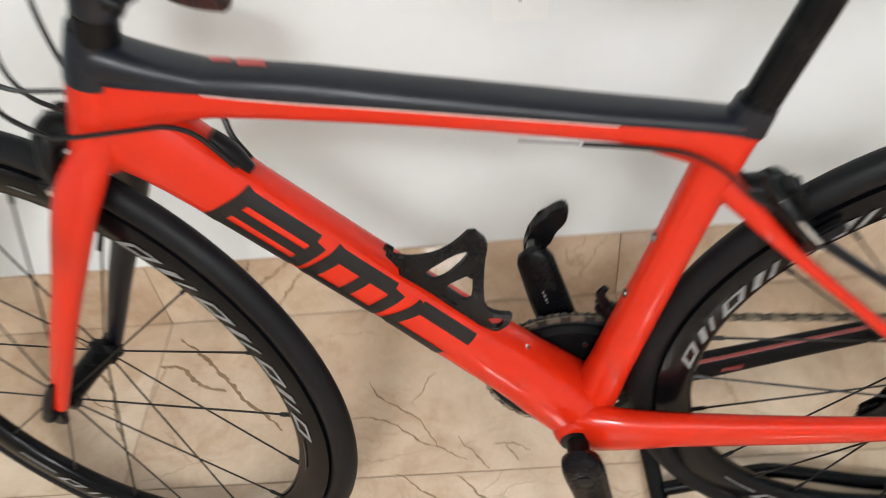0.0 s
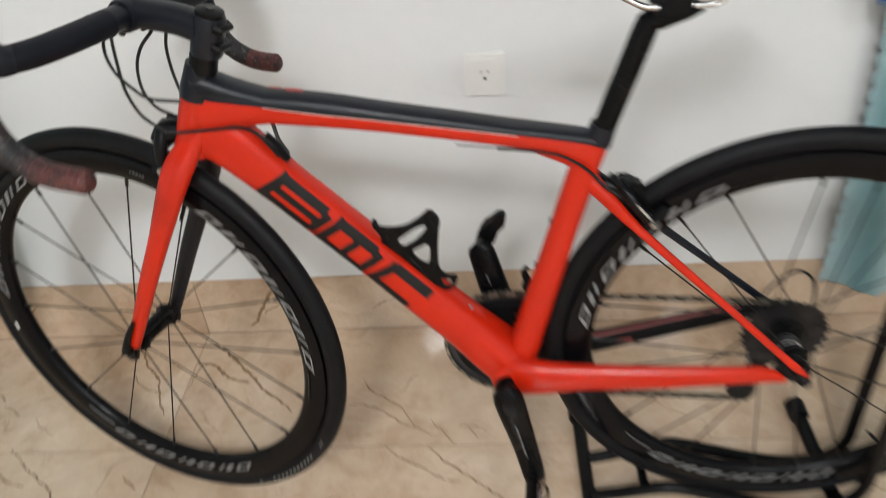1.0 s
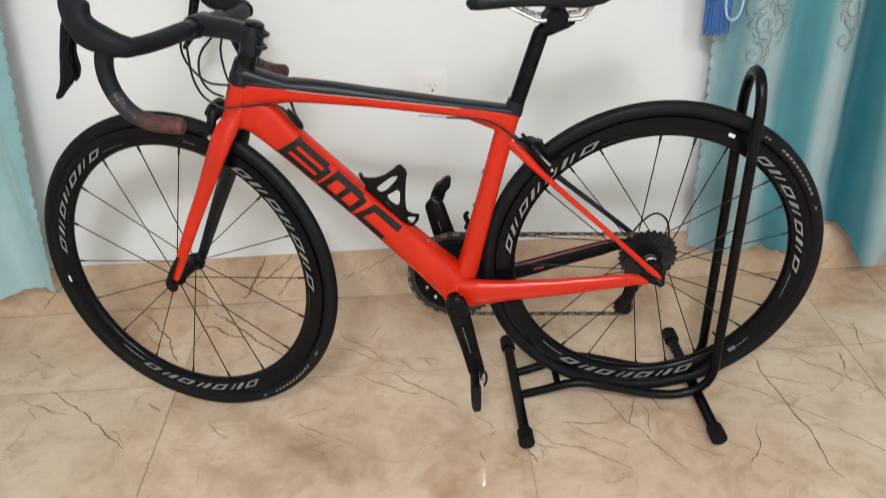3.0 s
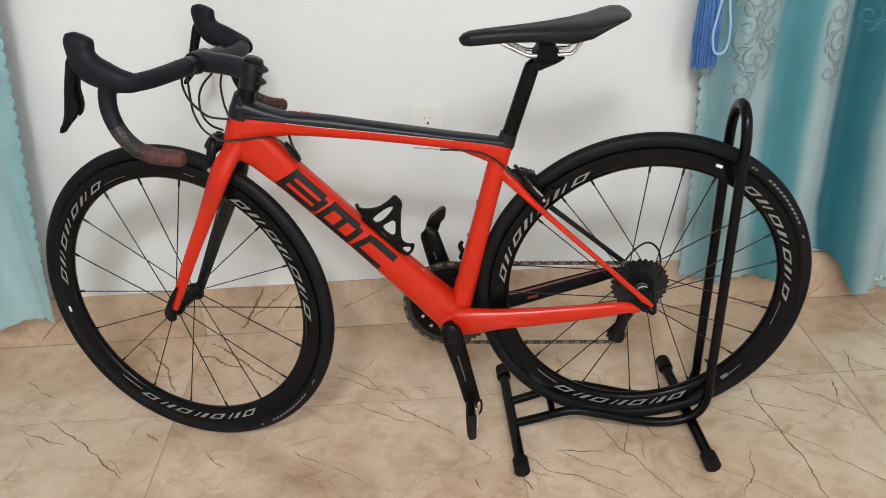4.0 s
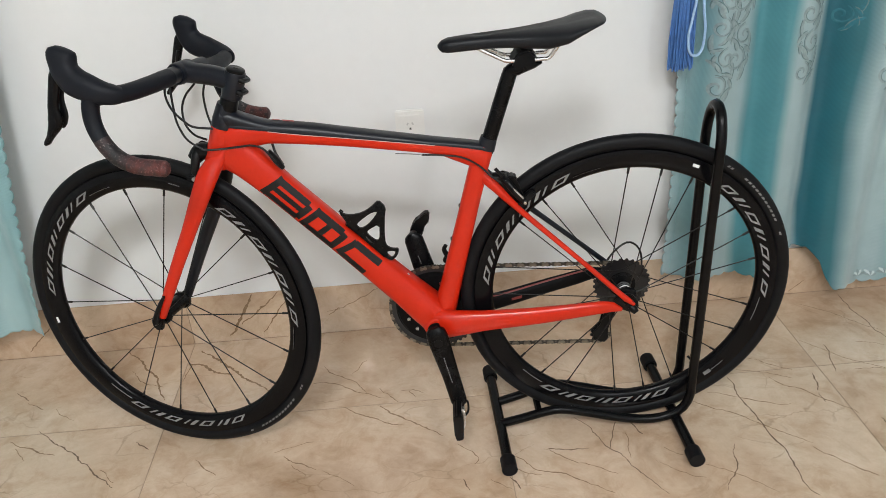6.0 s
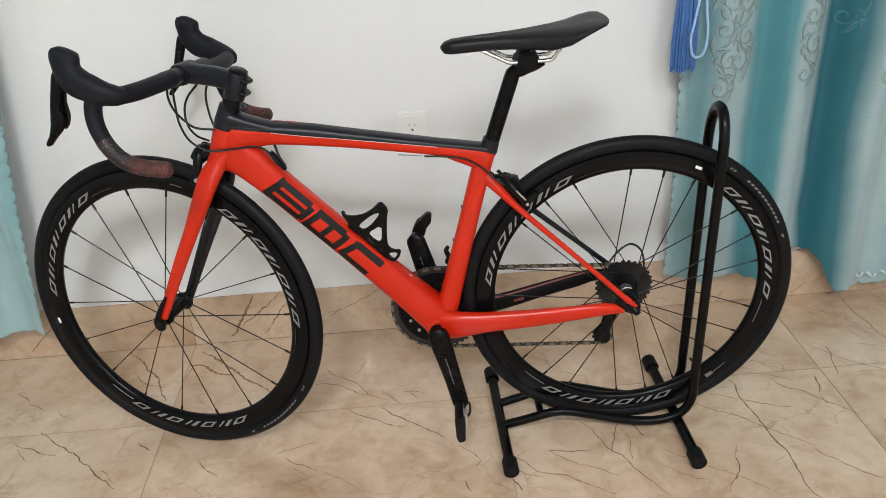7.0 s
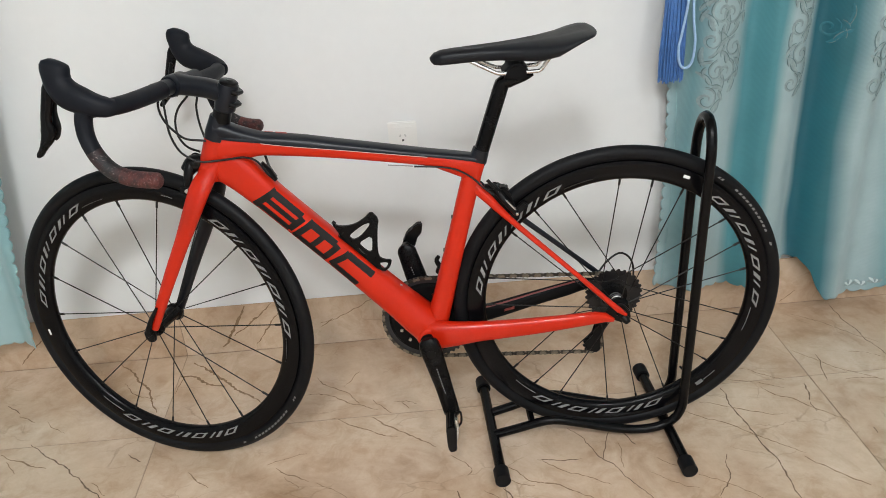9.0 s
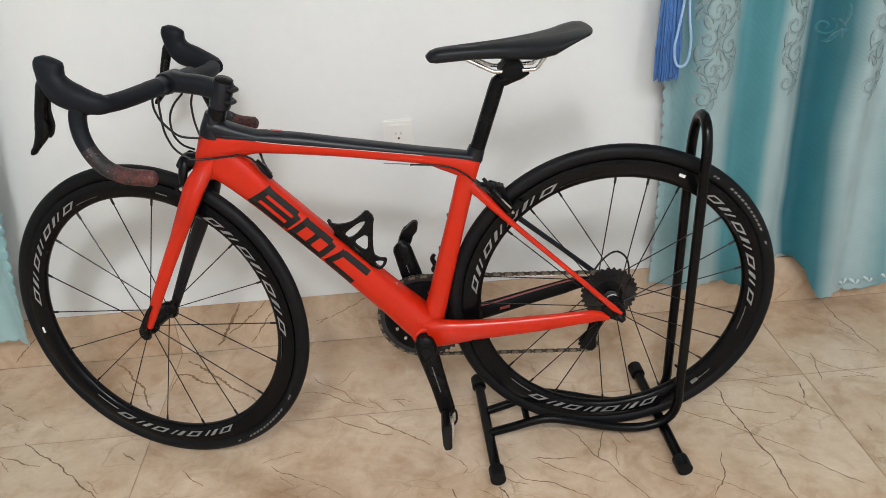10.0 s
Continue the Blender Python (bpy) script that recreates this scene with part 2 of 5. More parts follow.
def curve_through(pts, n):
    """n points evenly spread along a smooth line through pts."""
    p = [Vector(q) for q in pts]
    p = [p[0] * 2 - p[1], *p, p[-1] * 2 - p[-2]]
    fine = []
    for i in range(1, len(p) - 2):
        for j in range(16):
            t = j / 16
            a, b, c, d = p[i - 1:i + 3]
            fine.append(0.5 * ((2 * b) + (c - a) * t + (2 * a - 5 * b + 4 * c - d) * t * t + (3 * b - a - 3 * c + d) * t ** 3))
    fine.append(p[-2])
    s = [0.0]
    for a, b in zip(fine, fine[1:]):
        s.append(s[-1] + (b - a).length)
    out, k = [], 0
    for i in range(n):
        want = s[-1] * i / (n - 1)
        while k < len(s) - 2 and s[k + 1] < want:
            k += 1
        f = (want - s[k]) / max(1e-9, s[k + 1] - s[k])
        out.append(fine[k].lerp(fine[k + 1], min(1, max(0, f))))
    return out


def loft(stations, seg=20, power=2.0, start=0.0, end=360.0, side=(0, 1, 0), caps=True, bm=None):
    """Rings of half-height a (across side) and half-width b (along side) round the centres: rows of (centre, a, b)."""
    bm = bm or bmesh.new()
    side = Vector(side).normalized()
    whole = end - start >= 359.9
    c = [Vector(s[0]) for s in stations]
    rings, last = [], None
    for i, (_, a, b) in enumerate(stations):
        t = (c[min(i + 1, len(c) - 1)] - c[max(i - 1, 0)]).normalized()
        sd = (side - t * side.dot(t)).normalized()
        up = sd.cross(t).normalized()
        if (up.dot(last) if last is not None else up.z) < 0:
            up = -up
        last = up
        ring = []
        for j in range(seg if whole else seg + 1):
            w = radians(start + (end - start) * j / seg)
            ca, sa = math.cos(w), math.sin(w)
            r = (abs(ca) ** power + abs(sa) ** power) ** (-1 / power)
            ring.append(bm.verts.new(c[i] + sd * (b * r * ca) + up * (a * r * sa)))
        rings.append(ring)
    for r0, r1 in zip(rings, rings[1:]):
        m = len(r0)
        for j in range(m if whole else m - 1):
            bm.faces.new((r0[j], r0[(j + 1) % m], r1[(j + 1) % m], r1[j]))
    if caps and whole:
        bm.faces.new(rings[0][::-1])
        bm.faces.new(rings[-1])
    return bm


def smooth_loft(rows, n=24, **k):
    """A loft whose centres and sizes run smoothly through the rows (centre, a, b)."""
    c = curve_through([r[0] for r in rows], n)
    d = [0.0]
    for a, b in zip(rows, rows[1:]):
        d.append(d[-1] + (Vector(b[0]) - Vector(a[0])).length)
    q = [x * d[-1] / (n - 1) for x in range(n)]
    return loft([(p, float(np.interp(s, d, [r[1] for r in rows])), float(np.interp(s, d, [r[2] for r in rows]))) for p, s in zip(c, q)], **k)


def tube(pts, r, n=0, seg=10, bm=None, ends=True):
    """A round tube through the points; r is one radius or one for each end."""
    bm = bm or bmesh.new()
    p = curve_through(pts, n) if n else [Vector(q) for q in pts]
    r0, r1 = (r, r) if isinstance(r, float) else r
    t = (p[1] - p[0]).normalized()
    u = t.orthogonal().normalized()
    rings = []
    for i, q in enumerate(p):
        t2 = (p[min(i + 1, len(p) - 1)] - p[max(i - 1, 0)]).normalized()
        u = (u - t2 * u.dot(t2)).normalized()
        w = t2.cross(u)
        rr = r0 + (r1 - r0) * i / (len(p) - 1)
        rings.append([bm.verts.new(q + (u * math.cos(2 * math.pi * j / seg) + w * math.sin(2 * math.pi * j / seg)) * rr) for j in range(seg)])
    for a, b in zip(rings, rings[1:]):
        for j in range(seg):
            bm.faces.new((a[j], a[(j + 1) % seg], b[(j + 1) % seg], b[j]))
    if ends:
        bm.faces.new(rings[0][::-1])
        bm.faces.new(rings[-1])
    return bm


def lathe(profile, seg=48, bm=None, closed=False):
    """Turn rows of (radius, y) round the y axis through the origin."""
    bm = bm or bmesh.new()
    rings = []
    for r, y in profile:
        rings.append([bm.verts.new((r * math.cos(2 * math.pi * j / seg), y, r * math.sin(2 * math.pi * j / seg))) for j in range(seg)])
    pairs = list(zip(rings, rings[1:])) + ([(rings[-1], rings[0])] if closed else [])
    for a, b in pairs:
        for j in range(seg):
            bm.faces.new((a[j], a[(j + 1) % seg], b[(j + 1) % seg], b[j]))
    if not closed:
        for ring, (r, _) in ((rings[0], profile[0]), (rings[-1], profile[-1])):
            if r > 1e-5:
                bm.faces.new(ring)
    return bm


def slab(outline, y0, y1, bevel=0.0, bm=None, m=None):
    """A plate: an outline in x and z, thick from y0 to y1."""
    b2 = bmesh.new()
    lo = [b2.verts.new((x, y0, z)) for x, z in outline]
    hi = [b2.verts.new((x, y1, z)) for x, z in outline]
    b2.faces.new(lo)
    b2.faces.new(hi[::-1])
    for i in range(len(lo)):
        j = (i + 1) % len(lo)
        b2.faces.new((lo[i], hi[i], hi[j], lo[j]))
    if bevel:
        bmesh.ops.bevel(b2, geom=b2.edges[:], offset=bevel, segments=2, affect="EDGES", clamp_overlap=True)
    if m is not None:
        b2.transform(m)
    if bm is None:
        return b2
    me = bpy.data.meshes.new("tmp")
    b2.to_mesh(me)
    b2.free()
    bm.from_mesh(me)
    bpy.data.meshes.remove(me)
    return bm


def block(x0, x1, y0, y1, z0, z1, bevel=0.0, m=None, bm=None):
    return slab([(x0, z0), (x1, z0), (x1, z1), (x0, z1)], y0, y1, bevel, bm, m)


# ---- room ----


def structure(name, bm, material, label):
    return tagged(part(name, bm, material, None, label, ROOM, smooth=0), category=name.split("_")[0], kind="structure")


# Y0 sets the unseen south wall close behind the lamps, to bounce fill light
X0, X1, Y0 = -2.3, 3.3, -3.25
structure("wall_north", block(X0, X1, WALL_Y, WALL_Y + 0.15, -0.02, ROOM_H + 0.1), M_WALL, "plain white painted plaster wall behind the bicycle")
structure("wall_south", block(X0, X1, Y0 - 0.15, Y0, -0.02, ROOM_H + 0.1), M_WALL, "plain white painted plaster wall")
structure("wall_west", block(X0 - 0.15, X0, Y0 - 0.15, WALL_Y + 0.15, -0.02, ROOM_H + 0.1), M_WALL, "plain white painted plaster wall")
structure("wall_east", block(X1, X1 + 0.15, Y0 - 0.15, WALL_Y + 0.15, -0.02, ROOM_H + 0.1), M_WALL, "plain white painted plaster wall")
structure("ceiling", block(X0, X1, Y0, WALL_Y, ROOM_H, ROOM_H + 0.1), M_CEIL, "plain white painted ceiling")
floor = structure("floor", block(X0, X1, Y0, WALL_Y, -0.08, -0.0015), M_GROUT, "polished beige marble tiles with brown veins")
baseboard = structure("baseboard", block(X0, X1, WALL_Y - 0.0020, WALL_Y + 0.0040, 0.0, BASE_H - 0.002), M_GROUT, "beige marble skirting along the white wall")

glow = Nodes("lamp_diffuser", Base_Color=(0.9, 0.9, 0.88), Emission_Color=LAMP_COLOUR, Emission_Strength=1.4).m
# fixtures for the main lamp and the added fill lamp, both out of view
for at in (LAMP, *FILL_LAMPS):
    fixture = tagged(thing("unseen_ceiling_light", "unseen round white ceiling lamp, switched on", "lamp"), group="ceiling lamps")
    part("frame", lathe([(0.27, 0.0), (0.28, 0.02), (0.28, 0.06), (0.262, 0.075), (0.262, 0.01)]), M_WHITE, fixture, m=pose(*at, ROOM_H, -90))
    part("diffuser", lathe([(0.0, 0.078), (0.16, 0.074), (0.258, 0.06), (0.258, 0.012)]), glow, fixture, "glowing white diffuser", m=pose(*at, ROOM_H, -90))
hanging = thing("pendant_light", "row of four small white globe lamps on a bar, switched on", "lamp")
k = Nodes("lamp_globe", Base_Color=(0.9, 0.9, 0.88), Emission_Color=LAMP_COLOUR, Emission_Strength=105.0)
part("bar", tube([(GLOBES[0] - 0.05, GLOBE_Y, GLOBE_Z + 0.11), (GLOBES[-1] + 0.05, GLOBE_Y, GLOBE_Z + 0.11)], 0.012, seg=12), M_ALLOY, hanging, m=ROOM)
part("rod", tube([(0.2, GLOBE_Y, GLOBE_Z + 0.11), (0.2, GLOBE_Y, ROOM_H)], 0.008, seg=10), M_ALLOY, hanging, m=ROOM)
for x in GLOBES:
    bm = bmesh.new()
    bmesh.ops.create_uvsphere(bm, u_segments=20, v_segments=12, radius=0.042)
    g = part("globe", bm, k.m, hanging, "glowing white glass globe", m=ROOM @ pose(x, GLOBE_Y, GLOBE_Z))
    part("holder", tube([(x, GLOBE_Y, GLOBE_Z + 0.048), (x, GLOBE_Y, GLOBE_Z + 0.11)], 0.018, seg=14), M_ALLOY, g, m=ROOM)

# ---- bicycle ----
HEAD, RAKE, STEER = radians(71.5), 0.0535, -15.0
R_TYRE, HUB_R = 0.336, (0.9494, 0.0, 0.3385)
AXIS = Vector((math.cos(HEAD), 0, math.sin(HEAD)))
AXIS_AT = Vector((0, 0, R_TYRE)) + RAKE * Vector((math.sin(HEAD), 0, -math.cos(HEAD)))
TURNED = Matrix.Translation(AXIS_AT) @ Matrix.Rotation(radians(STEER), 4, AXIS) @ Matrix.Translation(-AXIS_AT)


def on_axis(z):
    """Point of the steering axis at height z."""
    return AXIS_AT + AXIS * ((z - AXIS_AT.z) / AXIS.z)


bike = thing("road_bicycle", "bright red and black road bicycle held upright in a stand", "bicycle")


def bp(name, bm, material, label="", parent=None, m=None, smooth=38):
    return part(name, bm, material, parent or bike, label, m, smooth)


# tubes
DT = [((0.190, 0, 0.690), 0.040, 0.021), ((0.2229, 0, 0.6631), 0.036, 0.023), ((0.275, 0, 0.6063), 0.0305, 0.025), ((0.40, 0, 0.4700), 0.0305, 0.027),
      ((0.50, 0, 0.3610), 0.0335, 0.032), ((0.535, 0, 0.3225), 0.0355, 0.039), ((0.563, 0, 0.2920), 0.036, 0.042)]
down_tube = bp("down_tube", smooth_loft(DT, 30, seg=28, power=2.7), M_RED, "bright red down tube with black lettering shapes")
TT = [((0.186, 0, 0.712), 0.034, 0.020), ((0.225, 0, 0.7145), 0.0270, 0.020), ((0.275, 0, 0.7159), 0.0199, 0.019), ((0.415, 0, 0.6990), 0.0169, 0.0185),
      ((0.58, 0, 0.6720), 0.0145, 0.0175), ((0.610, 0, 0.6640), 0.0180, 0.0170), ((0.640, 0, 0.6550), 0.0222, 0.0165), ((0.672, 0, 0.6440), 0.0270, 0.016)]
top_tube = bp("top_tube", smooth_loft(TT, 34, seg=28, power=2.6), M_RED, "red top tube with a black upper face")
TP = [(0.194, 0.7375, 0.7470, 0.0165), (0.212, 0.7345, 0.7455, 0.0205), (0.225, 0.7325, 0.7440, 0.0203), (0.275, 0.7245, 0.7388, 0.019), (0.31, 0.7185, 0.7352, 0.0190), (0.35, 0.7125, 0.7298, 0.0188), (0.415, 0.7035, 0.7176, 0.0185), (0.58, 0.6793, 0.6885, 0.0175), (0.640, 0.6698, 0.6795, 0.0165), (0.672, 0.6630, 0.6738, 0.016)]
bp("top_panel", smooth_loft([((x, 0, z0), z1 - z0, b + 0.0005) for x, z0, z1, b in TP], 34, seg=16, power=2.6, start=0, end=180), M_BLACK, "satin black upper face of the top tube", top_tube)
# pale tube that paints in the glint where black meets red
bp("edge_glint", tube([(x, -b - 0.0006, z0 - 0.0004) for x, z0, z1, b in TP[3:8]], 0.0007, 30, 6), M_PALE_RED, "thin pale line painted as the glint under the black panel", top_tube)
head_tube = bp("head_tube", loft([(on_axis(0.657), 0.0225, 0.0225), (on_axis(0.664), 0.0245, 0.0245), (on_axis(0.675), 0.0250, 0.0250), (on_axis(0.70), 0.0225, 0.0225), (on_axis(0.728), 0.0216, 0.0216), (on_axis(0.738), 0.0216, 0.0216)], seg=26), M_RED)
bp("head_cap", loft([(on_axis(0.7335), 0.0222, 0.0222), (on_axis(0.748), 0.0212, 0.0212), (on_axis(0.762), 0.0190, 0.0190), (on_axis(0.773), 0.0174, 0.0174), (on_axis(0.776), 0.0166, 0.0166)], seg=26), M_BLACK, "satin black headset cover", head_tube)
bp("head_shroud", smooth_loft([((0.190, 0, 0.752), 0.0185, 0.0204), ((0.206, 0, 0.7480), 0.0168, 0.0206), ((0.226, 0, 0.7415), 0.0140, 0.0202), ((0.250, 0, 0.7345), 0.0118, 0.0194), ((0.280, 0, 0.7265), 0.0100, 0.0186), ((0.32, 0, 0.7165), 0.0080, 0.0180)], 16, seg=20, power=2.7), M_BLACK, "", head_tube)
ST = [((0.575, 0, 0.300), 0.024, 0.030), ((0.5920, 0, 0.360), 0.0215, 0.021), ((0.6355, 0, 0.530), 0.0185, 0.0160), ((0.659, 0, 0.620), 0.0185, 0.0155), ((0.674, 0, 0.668), 0.0175, 0.0155)]
seat_tube = bp("seat_tube", smooth_loft(ST, 26, seg=22, power=2.5), M_RED)
bp("seat_collar", smooth_loft([((0.6745, 0, 0.661), 0.0175, 0.0160), ((0.6815, 0, 0.683), 0.0155, 0.0150)], 4, seg=20, power=2.5), M_BLACK, "", seat_tube)
bottom_bracket = bp("bottom_bracket", lathe([(0.020, -0.0455), (0.0235, -0.0440), (0.027, -0.038), (0.033, -0.020), (0.034, 0.0), (0.033, 0.020), (0.027, 0.038), (0.0235, 0.044), (0.020, 0.0455)], 36), M_RED, m=pose(0.562, 0, 0.287))


def stay(y, rows, material, name, label, power=2.4):
    return bp(name, smooth_loft([((x, y * w, z), a, b) for x, w, z, a, b in rows], 22, seg=16, power=power), material, label)


CS = [(0.548, 0.40, 0.2925, 0.026, 0.018), (0.565, 0.62, 0.2900, 0.0340, 0.0200), (0.605, 0.84, 0.2945, 0.0285, 0.0150), (0.66, 0.93, 0.2998, 0.0222, 0.0125), (0.742, 1.08, 0.3082, 0.0190, 0.0108), (0.80, 1.18, 0.3155, 0.0172, 0.0095), (0.85, 1.27, 0.3230, 0.0150, 0.0085), (0.903, 1.37, 0.3312, 0.0130, 0.0075), (0.920, 1.40, 0.3305, 0.0098, 0.006), (0.935, 1.42, 0.3250, 0.0035, 0.004)]
CS_R = [(0.548, 0.40, 0.2925, 0.026, 0.018), (0.565, 0.62, 0.2860, 0.0310, 0.0200), (0.605, 0.84, 0.2845, 0.0240, 0.0150), (0.66, 0.93, 0.2900, 0.0195, 0.0125), (0.702, 1.00, 0.2978, 0.0182, 0.0115), (0.742, 1.08, 0.3070, 0.0175, 0.0108), (0.80, 1.18, 0.3215, 0.0167, 0.0095), (0.862, 1.30, 0.3352, 0.0160, 0.0085), (0.893, 1.36, 0.3425, 0.0138, 0.008), (0.918, 1.40, 0.3415, 0.0110, 0.007), (0.936, 1.42, 0.3385, 0.0095, 0.006)]
SS = [(0.664, 0.10, 0.613, 0.013, 0.008), (0.69, 0.36, 0.588, 0.0098, 0.008), (0.736, 0.60, 0.541, 0.0058, 0.0064), (0.85, 1.05, 0.436, 0.0049, 0.0055), (0.935, 1.40, 0.3565, 0.0058, 0.0052), (0.954, 1.47, 0.3405, 0.0072, 0.0045), (0.959, 1.48, 0.3365, 0.0035, 0.003)]
chain_stay = stay(-0.043, CS, M_RED, "chain_stay", "bright red left chain stay", 3.2)
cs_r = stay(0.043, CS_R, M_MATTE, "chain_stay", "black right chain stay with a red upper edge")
bp("edge_stripe", smooth_loft([((x, 0.043 * w - b * 0.55, z + a * 0.92), 0.0014, 0.0026) for x, w, z, a, b in CS_R[3:9]], 18, seg=8), M_DULL, "dull red stripe", cs_r)
bp("mark", slab([(0.7205, 0.2985), (0.7425, 0.3035), (0.7427, 0.3092), (0.7210, 0.3045)], 0.0335, 0.0362), M_DULL, "small red mark", cs_r, smooth=0)
stay(-0.043, SS, M_RED, "seat_stay", "bright red left seat stay", 2.0)
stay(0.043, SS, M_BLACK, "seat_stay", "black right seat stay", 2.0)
bp("stay_bridge", smooth_loft([((0.670, -0.012, 0.604), 0.012, 0.010), ((0.670, 0.012, 0.604), 0.012, 0.010)], 4, seg=12, side=(1, 0, 0.3)), M_RED)
for s in (-1, 1):
    y0, y1 = (s * 0.050, s * 0.0575) if s < 0 else (0.060, 0.067)
    d = bp("dropout", slab([(0.918, 0.345), (0.932, 0.358), (0.955, 0.356), (0.968, 0.342), (0.970, 0.326), (0.964, 0.315), (0.952, 0.314), (0.936, 0.322), (0.924, 0.330)], y0, y1, 0.0018), M_PLASTIC, "black rear dropout")
    bp("axle_nut", lathe([(0.0, 0.0), (0.007, 0.0), (0.0075, 0.004), (0.007, 0.008), (0.0, 0.009)], 20), M_MATTE if s < 0 else M_STEEL, "", d, m=pose(0.956, y1, 0.327) @ Matrix.Diagonal((1, s, 1, 1)))
bp("quick_release", smooth_loft([((0.953, -0.060, 0.331), 0.007, 0.007), ((0.959, -0.064, 0.325), 0.0085, 0.008), ((0.963, -0.067, 0.320), 0.006, 0.006)], 8, seg=16), M_PLASTIC, "black quick release cap")

# printed shapes on the down tube, laid along it


def on_down_tube(s, h):
    """A point s metres along and h across the visible flank of the down tube (h from -1 at its lower to 1 at its upper edge)."""
    pts = [Vector(r[0]) for r in DT]
    d = [0.0]
    for a, b in zip(pts, pts[1:]):
        d.append(d[-1] + (b - a).length)
    c = Vector([float(np.interp(s, d, [p[i] for p in pts])) for i in range(3)])
    a = float(np.interp(s, d, [r[1] for r in DT]))
    b = float(np.interp(s, d, [r[2] for r in DT]))
    q = (abs(h) ** 2.7)
    y = -b * max(0.0, 1 - q) ** (1 / 2.7) - 0.0009
    up = Vector((0.737, 0, 0.676))
    return c + up * (a * h) + Vector((0, y, 0))


def flank_bar(bm, s0, h0, s1, h1, w):
    """A straight stroke on the flank from (s0, h0) to (s1, h1), w metres wide."""
    n = 10
    scale = 0.031
    dx, dy = s1 - s0, (h1 - h0) * scale
    le = math.hypot(dx, dy)
    nx, ny = -dy / le * w / 2, dx / le * w / 2 / scale
    rows = []
    for i in range(n + 1):
        t = i / n
        rows.append([bm.verts.new(on_down_tube(s0 + (s1 - s0) * t + nx * k, h0 + (h1 - h0) * t + ny * k)) for k in (-1, -0.33, 0.33, 1)])
    for a, b in zip(rows, rows[1:]):
        for j in range(3):
            bm.faces.new((a[j], a[j + 1], b[j + 1], b[j]))


STROKES = [
    # a closed box with a bar through it
    [(0.112, 0.84, 0.100, -0.76, 0.0130), (0.108, 0.64, 0.182, 0.64, 0.0120), (0.106, 0.06, 0.184, 0.06, 0.0105), (0.104, -0.54, 0.180, -0.54, 0.0120), (0.186, 0.62, 0.180, -0.56, 0.0130)],
    # a wide closed box with a bar across
    [(0.200, 0.64, 0.268, 0.64, 0.0125), (0.206, 0.84, 0.196, -0.78, 0.0130), (0.240, 0.70, 0.233, -0.78, 0.0120), (0.274, 0.68, 0.268, -0.78, 0.0130), (0.204, -0.58, 0.266, -0.58, 0.0115)],
    # two strokes along and one across
    [(0.300, 0.62, 0.366, 0.62, 0.0125), (0.301, 0.74, 0.287, -0.66, 0.0130), (0.290, -0.54, 0.356, -0.54, 0.0125)],
]
for strokes in STROKES:
    bm = bmesh.new()
    for st in strokes:
        flank_bar(bm, *st)
    bp("decal", bm, M_DECAL, "angular black printed shape", down_tube)

# worn red print on the black upper face: two slanted patches
M_PRINT = plain("worn_red_print", (0.36, 0.045, 0.038), 0.45, vary=0.35, scale=200)
for x0, x1, y0, y1 in ((0.279, 0.2945, 0.0025, 0.0135), (0.3000, 0.3210, -0.0015, 0.0100)):
    bm = bmesh.new()
    grid = []
    for u in np.linspace(0, 1, 6):
        row = []
        for v in np.linspace(0, 1, 6):
            y = y0 + (y1 - y0) * v
            x = x0 + (x1 - x0) * u - 0.004 * (v - 0.5)
            low, top, half = [float(np.interp(x, [r[0] for r in TP], [r[k] for r in TP])) for k in (1, 2, 3)]
            row.append(bm.verts.new((x, y, low + (top - low) * (1 - (abs(y) / half) ** 2.6) ** (1 / 2.6) + 0.0011)))
        grid.append(row)
    for a, b in zip(grid, grid[1:]):
        for k in range(5):
            bm.faces.new((a[k], b[k], b[k + 1], a[k + 1]))
    bp("print", bm, M_PRINT, "small worn red print", top_tube)

# fork, turned with the front wheel
FK = [(0.192, 0.10, 0.706, 0.012, 0.010), (0.186, 0.20, 0.690, 0.012, 0.010), (0.171, 0.40, 0.668, 0.0170, 0.0105), (0.157, 0.70, 0.643, 0.0205, 0.0130), (0.1425, 0.95, 0.608, 0.0186, 0.0115), (0.1085, 1.04, 0.540, 0.0146, 0.010), (0.0680, 1.08, 0.464, 0.0131, 0.009), (0.0275, 1.12, 0.383, 0.0110, 0.008), (0.0072, 1.14, 0.342, 0.0096, 0.007)]
fork = bp("fork", smooth_loft([((0.172, -0.014, 0.664), 0.010, 0.014), ((0.170, 0.0, 0.664), 0.012, 0.015), ((0.172, 0.014, 0.664), 0.010, 0.014)], 8, seg=18, side=(1, 0, 0.3)), M_RED, "red carbon fork with a black right blade", m=TURNED)
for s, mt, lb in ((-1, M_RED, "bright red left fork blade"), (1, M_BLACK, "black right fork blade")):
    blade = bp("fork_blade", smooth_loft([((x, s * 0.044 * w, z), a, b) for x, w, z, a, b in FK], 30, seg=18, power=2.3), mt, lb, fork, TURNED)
    bp("fork_end", slab([(0.012, 0.352), (-0.004, 0.350), (-0.014, 0.338), (-0.016, 0.320), (-0.008, 0.310), (0.006, 0.312), (0.010, 0.326)], s * 0.047, s * 0.056, 0.002), M_PLASTIC, "black fork end", fork, TURNED)
